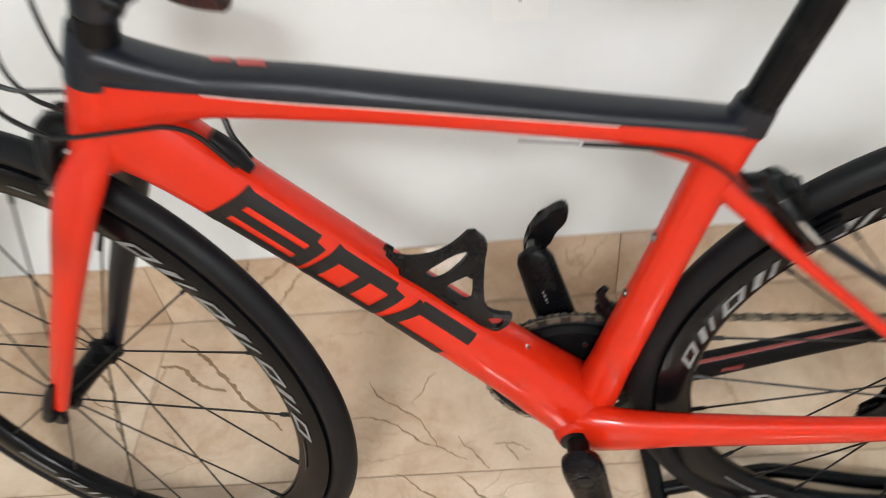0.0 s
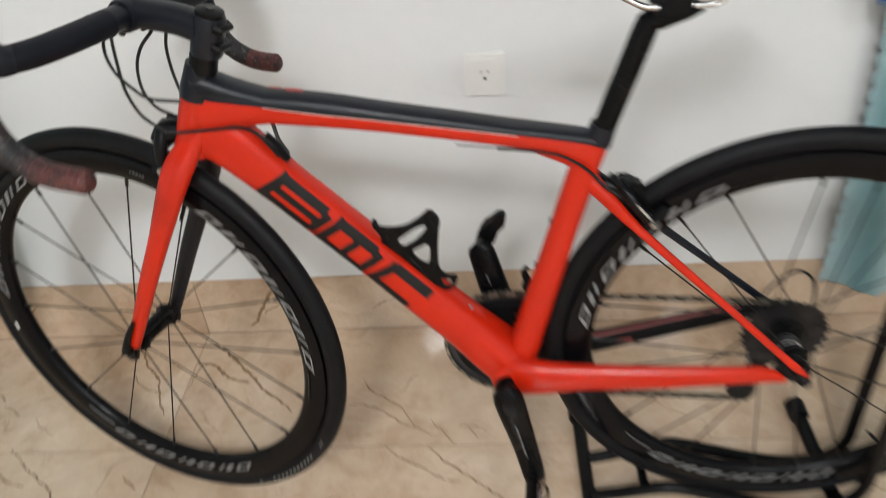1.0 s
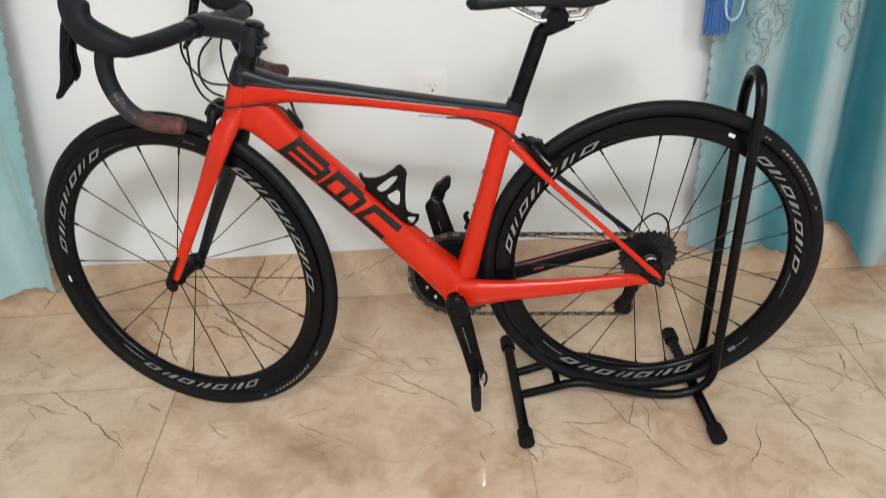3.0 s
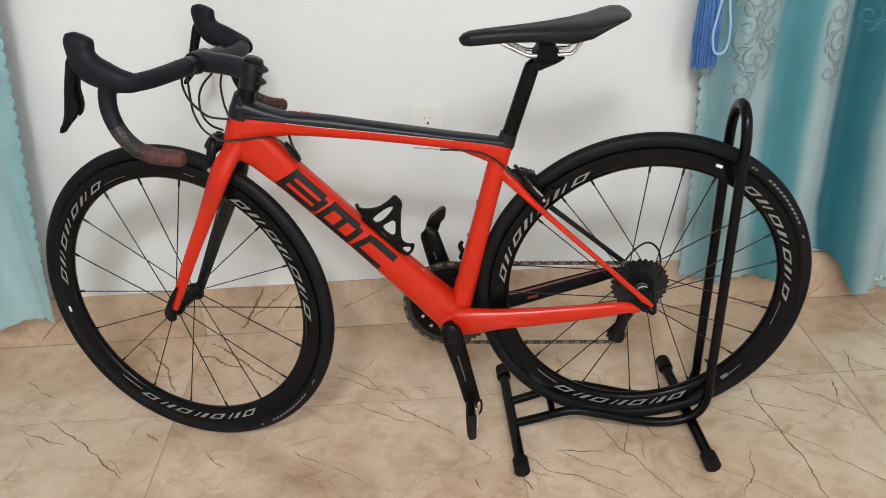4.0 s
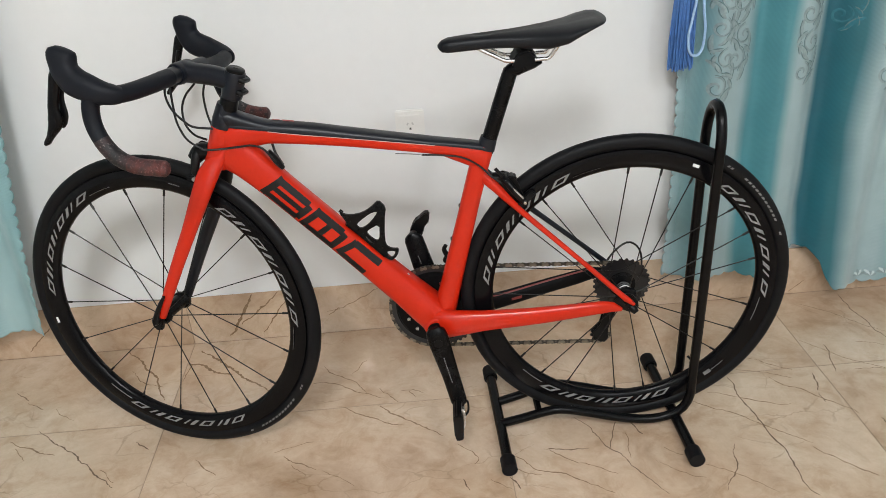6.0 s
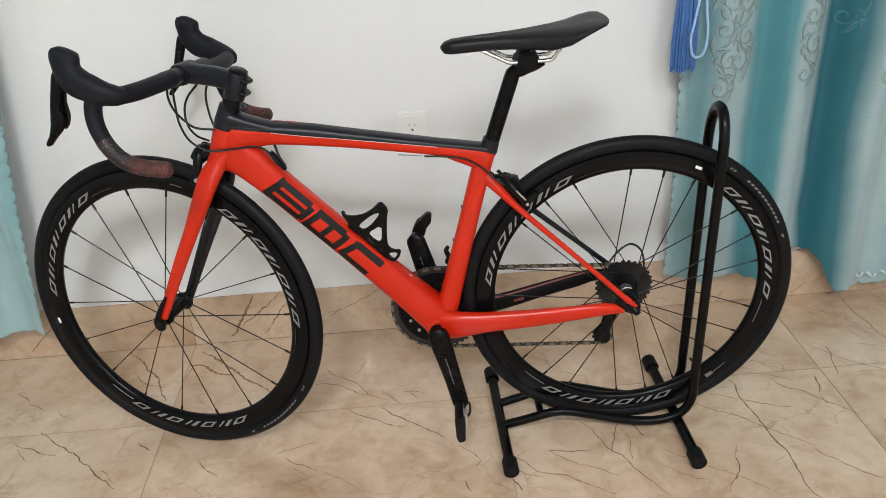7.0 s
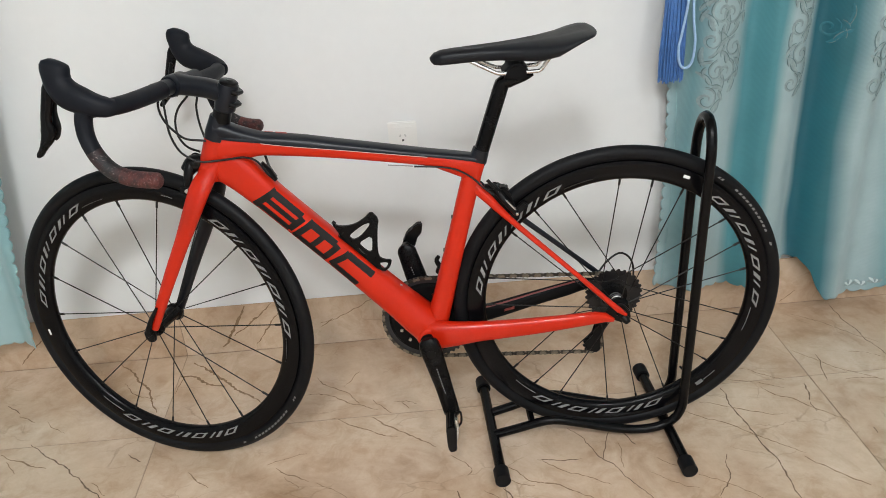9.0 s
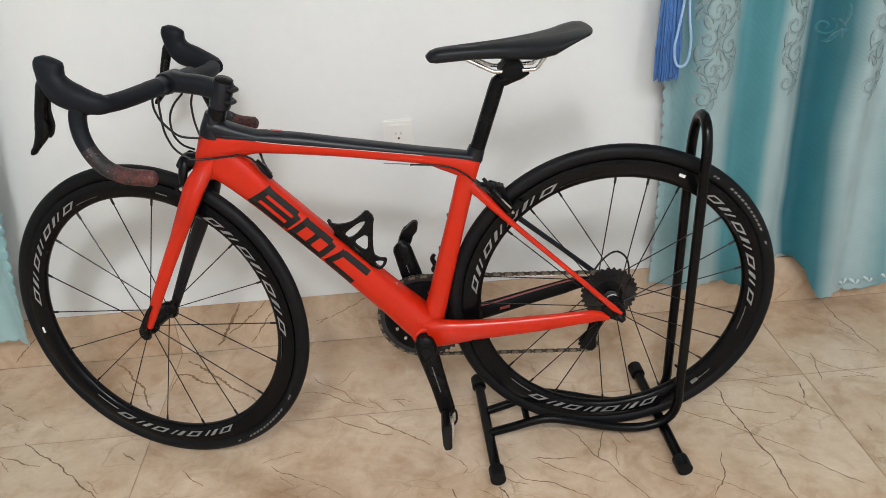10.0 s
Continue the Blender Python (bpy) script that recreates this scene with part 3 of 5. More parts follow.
bp("quick_release", lathe([(0.0, 0.0), (0.008, 0.0), (0.0085, 0.004), (0.0080, 0.009), (0.005, 0.012), (0.0, 0.012)], 20), M_PLASTIC, "", m=TURNED @ pose(0.0, -0.056, 0.336) @ Matrix.Diagonal((1, -1, 1, 1)))
bp("quick_release_lever", smooth_loft([((0.030, -0.061, 0.395), 0.003, 0.003), ((0.018, -0.062, 0.376), 0.0048, 0.004), ((0.007, -0.063, 0.355), 0.0055, 0.005), ((0.001, -0.062, 0.339), 0.0075, 0.006), ((0.002, -0.060, 0.331), 0.005, 0.005)], 14, seg=12), M_PLASTIC, "black quick release lever folded up along the fork", m=TURNED)

# wheels


def rim_mark(bm, a0, a1, r0, r1, y, slant=0.0, n=4):
    """A printed patch on the rim's or tyre's flank between two angles and radii."""
    rows = []
    for i in range(n + 1):
        a = radians(a0 + (a1 - a0) * i / n)
        b = a + radians(slant)
        rows.append((bm.verts.new((r0 * math.cos(a), y[0], r0 * math.sin(a))), bm.verts.new((r1 * math.cos(b), y[1], r1 * math.sin(b)))))
    for p, q in zip(rows, rows[1:]):
        bm.faces.new((p[0], p[1], q[1], q[0]))


RIM_Y = (-0.0124, -0.0136)


def wheel(name, label, at, spokes, hub_profile, decals, m, sticker, valve):
    w = bp(name, lathe([(0.308, -0.0115), (0.304, -0.0125), (0.290, -0.0128), (0.276, -0.0108), (0.2705, -0.006), (0.2692, 0.0), (0.2705, 0.006), (0.276, 0.0108), (0.290, 0.0128), (0.304, 0.0125), (0.308, 0.0115), (0.309, 0.0)], 120, closed=True), M_RIM, label, m=m @ Matrix.Translation(at))
    rings = []
    for i in range(17):
        a = radians(-152 + 304 * i / 16)
        rings.append((0.3215 + 0.0145 * math.cos(a), 0.0132 * math.sin(a)))
    place = m @ Matrix.Translation(at)
    tyre = bp("tyre", lathe(rings, 120, closed=True), M_RUBBER, "smooth black road tyre", w, place)
    hub = bp("hub", lathe(hub_profile, 28), M_CARBON, "black hub", w, place)
    for a, fa, fy, fr in spokes:
        ra, ha = radians(a), radians(fa)
        p0 = Vector((fr * math.cos(ha), fy, fr * math.sin(ha)))
        p1 = Vector((0.2715 * math.cos(ra), 0.0, 0.2715 * math.sin(ra)))
        way = (p0 - p1).normalized()
        bp("spoke", tube([p1, p1 + way * 0.015, p1 + way * 0.0151, p0], (0.0014, 0.0011), seg=6), M_SPOKE, "", w, place)
        bp("nipple", tube([p1, p1 + way * 0.016], 0.0024, seg=6), M_SPOKE, "", w, place)
    # plain slanted shapes printed on the rim: closed boxes and pairs of bars in turn
    for centre in decals:
        for i in range(7):
            a = centre + 29.0 - i * 8.5
            bm = bmesh.new()
            rim_mark(bm, a, a - (1.4, 2.1)[i % 2], 0.2800, 0.2928, RIM_Y, -3.4)
            rim_mark(bm, a - (4.7, 4.1)[i % 2], a - (6.1, 5.2)[i % 2], 0.2800, 0.2928, RIM_Y, -3.4)
            if i % 2 == 0:
                rim_mark(bm, a - 1.4 - 2.8, a - 4.7 - 2.8, 0.2902, 0.2928, (RIM_Y[1] + 0.0002, RIM_Y[1]), -0.6)
                rim_mark(bm, a - 1.4, a - 4.7, 0.2800, 0.2826, (RIM_Y[0], RIM_Y[0] - 0.0002), -0.6)
            bp("rim_mark", bm, M_GREY, "grey printed shape", w, place, smooth=0)
        bm = bmesh.new()
        rim_mark(bm, centre - 31.5, centre - 43.0, 0.2812, 0.2822, RIM_Y, -0.2, 8)
        bp("rim_mark", bm, M_DIM, "thin grey printed line", w, place, smooth=0)
    bm = bmesh.new()
    a0, a1 = sticker
    rim_mark(bm, a0, a1, 0.2925, 0.2985, (-0.01325, -0.01315), 0)
    bp("sticker", bm, M_WHITE, "small white sticker", w, place, smooth=0)
    # small print beside the word
    bm = bmesh.new()
    if at[0] > 0.5:
        rim_mark(bm, -50.6, -47.2, 0.2860, 0.2950, (-0.0131, -0.0135), 0)
        rim_mark(bm, -46.6, -40.5, 0.2902, 0.2918, (-0.0134, -0.0136), 0)
    else:
        for i in range(5):
            rim_mark(bm, 78.6 - i * 1.0, 77.9 - i * 1.0, 0.2890, 0.2915, (-0.0133, -0.0136), -0.3)
    bp("rim_mark", bm, M_DIM, "small grey print", w, place, smooth=0)
    # small print on the tyre's flank
    centre = 36 if at[0] > 0.5 else -48
    for b0, b1 in [(centre + 12 - i * 2.0, 1.25) for i in range(11)] + [(centre + 20, 0.9), (centre + 18.6, 0.9), (centre - 14, 1.4)]:
        bm = bmesh.new()
        rim_mark(bm, b0, b0 - b1, 0.3200, 0.3240, (-0.01335, -0.01325), -0.4, 2)
        bp("tyre_mark", bm, M_DIM, "", w, place, smooth=0)
    bp("valve", tube([Vector((0.268 * math.cos(radians(valve)), 0, 0.268 * math.sin(radians(valve)))), Vector((0.238 * math.cos(radians(valve)), 0, 0.238 * math.sin(radians(valve))))], 0.0028, seg=8), M_PLASTIC, "", w, place)
    return w


front_spokes = [(2.2 + 20.0 * i, 2.2 + 20.0 * i, (0.034 if i % 2 else -0.034), 0.017) for i in range(18)]
front_hub = [(0.0, -0.05), (0.008, -0.05), (0.009, -0.040), (0.019, -0.0375), (0.0195, -0.032), (0.0155, -0.028), (0.0145, 0.0), (0.0155, 0.028), (0.0195, 0.032), (0.019, 0.0375), (0.009, 0.040), (0.008, 0.05), (0.0, 0.05)]
front_wheel = wheel("front_wheel", "black deep-rimmed front wheel turned slightly away", (0, 0, R_TYRE), front_spokes, front_hub, (149, -90, 29), TURNED, (-169.0, -171.6), 62.0)
rear_spokes = []
for g in range(7):
    c = 77.0 + g * 360 / 7
    rear_spokes += [(c, c, -0.036, 0.020), (c - 13.6, c - 98, 0.016, 0.029), (c + 13.6, c + 98, 0.016, 0.029)]
rear_hub = [(0.0, -0.065), (0.009, -0.065), (0.010, -0.044), (0.020, -0.040), (0.022, -0.034), (0.013, -0.028), (0.013, 0.008), (0.028, 0.012), (0.029, 0.018), (0.017, 0.021), (0.017, 0.052), (0.009, 0.056), (0.009, 0.065), (0.0, 0.065)]
rear_wheel = wheel("rear_wheel", "black deep-rimmed rear wheel standing in the rack", HUB_R, rear_spokes, rear_hub, (25, 145, -95), Matrix(), (67.2, 64.6), -50.8)

bp("hub_ring", lathe([(0.0098, -0.0450), (0.0130, -0.0452), (0.0134, -0.0425), (0.0098, -0.0420)], 24, closed=True), M_RING, "grey end ring", rear_wheel, Matrix.Translation(HUB_R))
for i in range(4):
    bp("hub_ring", lathe([(0.0128, -0.024 + i * 0.007), (0.0150, -0.0225 + i * 0.007), (0.0128, -0.021 + i * 0.007)], 24), M_ALLOY if i == 1 else M_RING, "", rear_wheel, Matrix.Translation(HUB_R))

# cassette


def cog(bm, r, teeth, y0, y1, hole):
    out, inn = [], []
    for i in range(teeth * 4):
        a = 2 * math.pi * i / (teeth * 4)
        rr = r + (0.0032 if i % 4 in (1, 2) else -0.001)
        out.append((rr * math.cos(a), rr * math.sin(a)))
        inn.append((hole * math.cos(a), hole * math.sin(a)))
    v = [[bm.verts.new((x, y, z)) for x, z in ring] for ring in (out, inn) for y in (y0, y1)]
    n = len(out)
    for i in range(n):
        j = (i + 1) % n
        bm.faces.new((v[0][i], v[0][j], v[2][j], v[2][i]))
        bm.faces.new((v[1][i], v[3][i], v[3][j], v[1][j]))
        bm.faces.new((v[0][i], v[1][i], v[1][j], v[0][j]))
    return bm


cassette = bp("cassette", lathe([(0.018, 0.014), (0.036, 0.0145), (0.036, 0.018), (0.020, 0.024), (0.018, 0.050), (0.012, 0.050)], 32), M_COG, "dark steel cassette of stacked sprockets", m=Matrix.Translation(HUB_R))
for i, t in enumerate((28, 25, 23, 21, 19, 17, 15, 14, 13, 12, 11)):
    bp("sprocket", cog(bmesh.new(), t * 0.00202, t, 0.0155 + i * 0.0034, 0.0173 + i * 0.0034, 0.017 if i else 0.024), M_COG, "", cassette, Matrix.Translation(HUB_R), smooth=0)

# cranks and chainrings
BB = (0.5595, 0.0, 0.2845)
crankset = bp("crankset", lathe([(0.0, -0.080), (0.012, -0.080), (0.012, -0.047), (0.019, -0.046), (0.012, -0.04), (0.012, 0.06), (0.0, 0.06)], 28), M_PLASTIC, "black crankset with two chainrings", m=pose(*BB))
for r, t, y, mt in ((0.1005, 50, 0.046, M_RING), (0.0690, 34, 0.0385, M_COG)):
    bp("chainring", cog(bmesh.new(), r, t, y, y + 0.003, r - 0.014), mt, "toothed black chainring", crankset, pose(*BB), smooth=0)
bm = bmesh.new()
lathe([(0.0, 0.0340), (0.046, 0.0345), (0.052, 0.0362), (0.082, 0.0372), (0.086, 0.0445), (0.088, 0.0445), (0.088, 0.0475), (0.0, 0.052)], 48, bm)
bp("spider", bm, M_MATTE, "dark ring carrier", crankset, pose(*BB))
for a in (23, 80, 133, 200, 226, 320):
    bp("ring_bolt", lathe([(0.0, 0.0335), (0.0035, 0.0335), (0.0035, 0.038), (0.0, 0.038)], 12), M_ALLOY, "", crankset, pose(*BB) @ pose(0.066 * math.cos(radians(a)), 0, 0.066 * math.sin(radians(a))))
for s, y, d in ((-1, -0.080, Vector((0.0345, 0, -0.1530))), (1, 0.078, Vector((-0.0415, 0, 0.1500)))):
    b0 = Vector((BB[0] + (0.004 if s < 0 else 0.0), y, BB[2]))
    e = b0 + d + Vector((0, s * 0.008, 0))
    arm = bp("crank_arm", smooth_loft([(b0 - d * 0.20, 0.010, 0.006), (b0 - d * 0.17, 0.018, 0.011), (b0 - d * 0.08, 0.0215, 0.0128), (b0, 0.0220, 0.013), (b0 + d * 0.2, 0.0205 + 0.002 * (s > 0), 0.0125), (b0 + d * 0.6, 0.0180 + 0.0045 * (s > 0), 0.0110), (e, 0.0170 + 0.003 * (s > 0), 0.0100), (e + d * 0.05, 0.0130, 0.0085), (e + d * 0.075, 0.006, 0.005)], 26, seg=18, power=2.8), M_CARBON, "black crank arm with grey print", crankset)
    bm = bmesh.new()
    un, pn = d.normalized(), Vector((d.normalized().z, 0, -d.normalized().x))
    yy = y - 0.0139 if s < 0 else y - 0.0129
    for i in range(11 if s < 0 else 4):
        t = 0.036 + i * 0.0060 if s < 0 else 0.098 + i * 0.0062
        q = [b0 + un * (t + u) + pn * v for u, v in ((0, -0.0024), (0.0038, -0.0018), (0.0038, 0.0004), (0, -0.0002))]
        yo = yy + 0.0009 + 0.016 * (t / 0.17) * (0.18 if s > 0 else -0.30) * 1.0
        bm.faces.new([bm.verts.new((p.x, yo, p.z)) for p in q])
    bp("print", bm, M_GREY, "small grey print", arm, smooth=0)
    bp("arm_cap", lathe([(0.0, 0.0), (0.009, 0.0), (0.0095, 0.003), (0.0, 0.0035)], 20), M_PLASTIC, "", arm, m=Matrix.Translation(b0 + Vector((0, s * 0.0105, 0))) @ Matrix.Diagonal((1, s, 1, 1)))
    o = [(-0.013, 0.008), (-0.006, 0.015), (0.003, 0.016), (0.008, 0.008), (0.008, -0.004), (0.006, -0.022), (0.004, -0.036), (0.004, -0.048), (0.001, -0.053), (-0.011, -0.054), (-0.014, -0.050), (-0.012, -0.038), (-0.014, -0.018)]
    turn = pose(e.x, e.y + s * 0.012, e.z, 0, -4, 0)
    if s < 0:
        pedal = bp("pedal", slab(o, -0.052, 0.0, 0.004, m=turn), M_PLASTIC, "black clipless pedal", crankset)
    else:
        pedal = bp("pedal", slab([(0.507, 0.413), (0.507, 0.4254), (0.5143, 0.4401), (0.5161, 0.4537), (0.5248, 0.460), (0.5314, 0.4677), (0.5381, 0.4759), (0.5485, 0.4811), (0.5551, 0.4771), (0.5536, 0.4664), (0.5511, 0.4539), (0.5402, 0.4491), (0.539, 0.4318), (0.5308, 0.4207), (0.517, 0.4123)], 0.110, 0.127, 0.0025), M_PLASTIC, "black clipless pedal", crankset)
    if s < 0:
        bp("pedal_plate", slab([(0.006, 0.022), (0.0115, 0.020), (0.0130, 0.002), (0.0110, -0.018), (0.0055, -0.036), (0.003, -0.036), (0.004, 0.000)], -0.040, -0.020, 0.0006, m=turn), M_ALLOY, "scuffed metal plate", pedal)
        bp("pedal_cage", tube([turn @ Vector(q) for q in ((0.006, -0.030, 0.008), (0.011, -0.030, 0.028), (0.0165, -0.030, 0.034), (0.0205, -0.030, 0.029), (0.0190, -0.030, 0.008), (0.0120, -0.030, -0.004))], 0.0024, 24, 8), M_PLASTIC, "", pedal)
    bp("pedal_axle", tube([e + Vector((0, s * 0.02, 0)), e - Vector((0, s * 0.004, 0))], 0.008, seg=14), M_STEEL, "", pedal)

# chain: a loop over ring, sprocket and the two pulleys
CH_Y = 0.0445
SPROCKET, JOCKEY, TENSION = Vector((0.9494, 0, 0.3385)), Vector((0.938, 0, 0.268)), Vector((0.915, 0, 0.196))


def arc(c, r, a0, a1, n=24):
    return [Vector((c[0] + r * math.cos(radians(a0 + (a1 - a0) * i / n)), CH_Y, c[2] + r * math.sin(radians(a0 + (a1 - a0) * i / n)))) for i in range(n + 1)]


path = arc(BB, 0.1005, 275, 92) + arc(SPROCKET, 0.0345, 92, -75) + arc(JOCKEY, 0.021, 60, 200)[::1] + arc(TENSION, 0.021, 20, -100)
path.append(path[0])
d = [0.0]
for a, b in zip(path, path[1:]):
    d.append(d[-1] + (b - a).length)
chain = bp("chain", tube([p.copy() for p in path], 0.0015, seg=5), M_CHAIN, "oily steel chain")


def link_mesh(w, h, material):
    ring = [(x * 0.0075 + 0.0032 * math.cos(radians(a)), h * math.sin(radians(a))) for x, angles in ((0.62, (-90, -45, 0, 45, 90)), (-0.62, (90, 135, 180, 225, 270))) for a in angles]
    o = ring[:5] + [(0.0, h * 0.55)] + ring[5:] + [(0.0, -h * 0.55)]
    b = slab(o, -w, -w + 0.0011)
    slab(o, w - 0.0011, w, bm=b)
    me = bpy.data.meshes.new("chain_link")
    b.to_mesh(me)
    b.free()
    me.materials.append(material)
    return me


LINKS = (link_mesh(0.0028, 0.0034, M_LINK), link_mesh(0.0038, 0.0036, M_CHAIN))
n_links = int(d[-1] / 0.0127)
for i in range(n_links):
    s0, s1 = d[-1] * i / n_links, d[-1] * (i + 1) / n_links
    p, q = [Vector([float(np.interp(s % d[-1], d, [v[j] for v in path])) for j in range(3)]) for s in (s0, s1)]
    ob = new("chain_link", LINKS[i % 2])
    ob.parent = chain
    t = (q - p)
    ob.matrix_world = Matrix.Translation((p + q) / 2) @ Matrix.Rotation(-math.atan2(t.z, t.x), 4, "Y")

# rear derailleur
rd = bp("rear_derailleur", smooth_loft([((0.955, 0.066, 0.322), 0.010, 0.008), ((0.968, 0.075, 0.300), 0.014, 0.010), ((0.952, 0.072, 0.275), 0.016, 0.012), ((0.938, 0.062, 0.265), 0.010, 0.008)], 14, seg=14), M_PLASTIC, "black rear derailleur below the cassette")
for y in (0.0375, 0.0515):
    bp("cage_plate", slab([(0.926, 0.280), (0.944, 0.280), (0.948, 0.262), (0.930, 0.212), (0.932, 0.186), (0.924, 0.176), (0.900, 0.184), (0.897, 0.204), (0.914, 0.222)], y - 0.001, y + 0.001, 0.0008), M_PLASTIC, "", rd)
for c in (JOCKEY, TENSION):
    bp("pulley", cog(bmesh.new(), 0.0185, 12, 0.0425, 0.0465, 0.004), M_PLASTIC, "", rd, Matrix.Translation(c), smooth=0)
bp("cable_loop", tube([(0.915, 0.060, 0.352), (0.945, 0.075, 0.385), (0.975, 0.082, 0.400), (1.000, 0.084, 0.378), (1.004, 0.080, 0.335), (0.985, 0.074, 0.305)], 0.0022, 24, 8), M_CABLE, "", rd)
# front derailleur
fd = bp("front_derailleur", smooth_loft([((0.604, 0.018, 0.402), 0.010, 0.008), ((0.592, 0.036, 0.408), 0.010, 0.008), ((0.585, 0.044, 0.398), 0.007, 0.006)], 10, seg=12), M_PLASTIC, "black front derailleur over the chainrings")
bp("cage_plate", slab([(0.584, 0.396), (0.602, 0.391), (0.640, 0.370), (0.646, 0.358), (0.628, 0.352), (0.600, 0.374)], 0.036, 0.038, 0.0006), M_PLASTIC, "", fd)
bp("cage_plate", slab([(0.580, 0.400), (0.600, 0.396), (0.640, 0.374), (0.646, 0.360), (0.632, 0.352), (0.600, 0.376), (0.584, 0.384)], 0.054, 0.056, 0.0006), M_PLASTIC, "", fd)
bp("arm", smooth_loft([((0.590, 0.034, 0.414), 0.006, 0.004), ((0.583, 0.036, 0.430), 0.005, 0.004), ((0.588, 0.036, 0.440), 0.004, 0.003)], 8, seg=8), M_PLASTIC, "", fd)
for x, z in ((0.6225, 0.545), (0.6030, 0.473)):
    bp("bottle_bolt", lathe([(0.0, 0.0), (0.0045, 0.0), (0.0042, 0.004), (0.0, 0.005)], 14), M_STEEL, "dull silver bolt", seat_tube, m=pose(x, 0, z, 0, 0, 90))

# seatpost and saddle
post = bp("seatpost", smooth_loft([((0.675, 0, 0.655), 0.0142, 0.0138), ((0.6835, 0, 0.684), 0.0142, 0.0138), ((0.7195, 0, 0.795), 0.0140, 0.0138), ((0.7245, 0, 0.809), 0.0134, 0.0132)], 14, seg=22), M_CARBON, "black carbon seatpost")
bp("post_head", smooth_loft([((0.719, 0, 0.806), 0.0100, 0.013), ((0.735, 0, 0.812), 0.0145, 0.016), ((0.765, 0, 0.818), 0.0085, 0.015), ((0.779, 0, 0.822), 0.004, 0.012)], 12, seg=18), M_CARBON, "", post)
bp("rail_clamp", slab([(0.722, 0.822), (0.728, 0.838), (0.740, 0.846), (0.758, 0.846), (0.768, 0.838), (0.770, 0.826), (0.760, 0.820), (0.735, 0.818)], -0.027, 0.027, 0.004), M_MATTE, "", post)
SAD = [(0.5955, 0.002, 0.8600, 0.004), (0.5985, 0.008, 0.8635, 0.012), (0.603, 0.013, 0.8675, 0.020), (0.615, 0.0185, 0.8715, 0.025), (0.64, 0.0205, 0.8740, 0.026), (0.68, 0.023, 0.8765, 0.026), (0.72, 0.029, 0.8790, 0.028), (0.755, 0.038, 0.882, 0.033), (0.79, 0.051, 0.8855, 0.037), (0.82, 0.062, 0.8890, 0.031), (0.845, 0.066, 0.8940, 0.019), (0.865, 0.063, 0.8968, 0.011), (0.878, 0.052, 0.8975, 0.008), (0.884, 0.036, 0.8962, 0.0065), (0.8875, 0.020, 0.8948, 0.005), (0.8890, 0.006, 0.8935, 0.003)]
bm = bmesh.new()
rings = []
xs = np.unique(np.concatenate([np.linspace(SAD[0][0], SAD[-1][0], 40), [r[0] for r in SAD], [0.597, 0.600, 0.881, 0.886]]))
cols = list(zip(*SAD))
for x in xs:
    w, zt, dp = [float(np.interp(x, cols[0], c)) for c in cols[1:]]
    ring = []
    for j in range(28):
        a = 2 * math.pi * j / 28
        ca, sa = math.cos(a), math.sin(a)
        y = w * math.copysign(abs(ca) ** 0.75, ca)
        if sa >= 0:
            z = zt - dp * 0.55 * (1 - sa ** 0.8)
        else:
            z = zt - dp * 0.55 - dp * 0.45 * min(1.0, abs(sa) ** 0.6)
        if abs(y) < 0.008 and sa > 0 and 0.66 < x < 0.87:
            z -= 0.0025
        ring.append(bm.verts.new((x, y, z)))
    rings.append(ring)
for a, b in zip(rings, rings[1:]):
    for j in range(28):
        bm.faces.new((a[j], a[(j + 1) % 28], b[(j + 1) % 28], b[j]))
bm.faces.new(rings[0])
bm.faces.new(rings[-1])
saddle = bp("saddle", bm, plain("saddle_cover", (0.0060, 0.0070, 0.0098), 0.46, vary=0.2, scale=25, bump=0.2, spec=0.24), "slim black racing saddle", smooth=60)
for s in (-1, 1):
    bp("rail", tube([(0.660, s * 0.012, 0.856), (0.690, s * 0.018, 0.842), (0.712, s * 0.0215, 0.8315), (0.722, s * 0.022, 0.830), (0.745, s * 0.022, 0.830), (0.782, s * 0.022, 0.831), (0.792, s * 0.022, 0.834), (0.812, s * 0.026, 0.864)], 0.0036, 30, 10), M_ALLOY, "silver saddle rail", saddle)

# stem, bar, hoods and levers, turned with the fork
T = TURNED
SIDED = {s: Matrix.Translation(d) @ Matrix.Translation(AXIS_AT) @ Matrix.Rotation(radians(STEER + 1.2), 4, AXIS) @ Matrix.Translation(-AXIS_AT) for s, d in ((-1, (0.001, 0, 0)), (1, (0.004, 0, -0.008)))}
stem = bp("stem", smooth_loft([(on_axis(0.818) + Vector((0.002, 0, 0.0)), 0.0185, 0.019), ((0.187, 0, 0.8265), 0.0182, 0.0170), ((0.150, 0, 0.8310), 0.0180, 0.0185), ((0.128, 0, 0.8340), 0.0195, 0.0215)], 14, seg=20, power=2.5), M_BLACK, "black alloy stem", m=T)
SHIFT = T @ Matrix.Translation((0.005, 0, 0))
CLAMP = T @ Matrix.Translation((0.0095, 0, 0.002))
bp("steerer_clamp", loft([(on_axis(0.785), 0.0180, 0.0180), (on_axis(0.789), 0.0195, 0.0195), (on_axis(0.828), 0.0195, 0.0195), (on_axis(0.832), 0.0180, 0.0180)], seg=24), M_BLACK, "", stem, CLAMP)
bp("spacer", loft([(on_axis(0.766), 0.0168, 0.0168), (on_axis(0.7705), 0.0172, 0.0172), (on_axis(0.786), 0.0168, 0.0168)], seg=24), M_PLASTIC, "", stem, SHIFT)
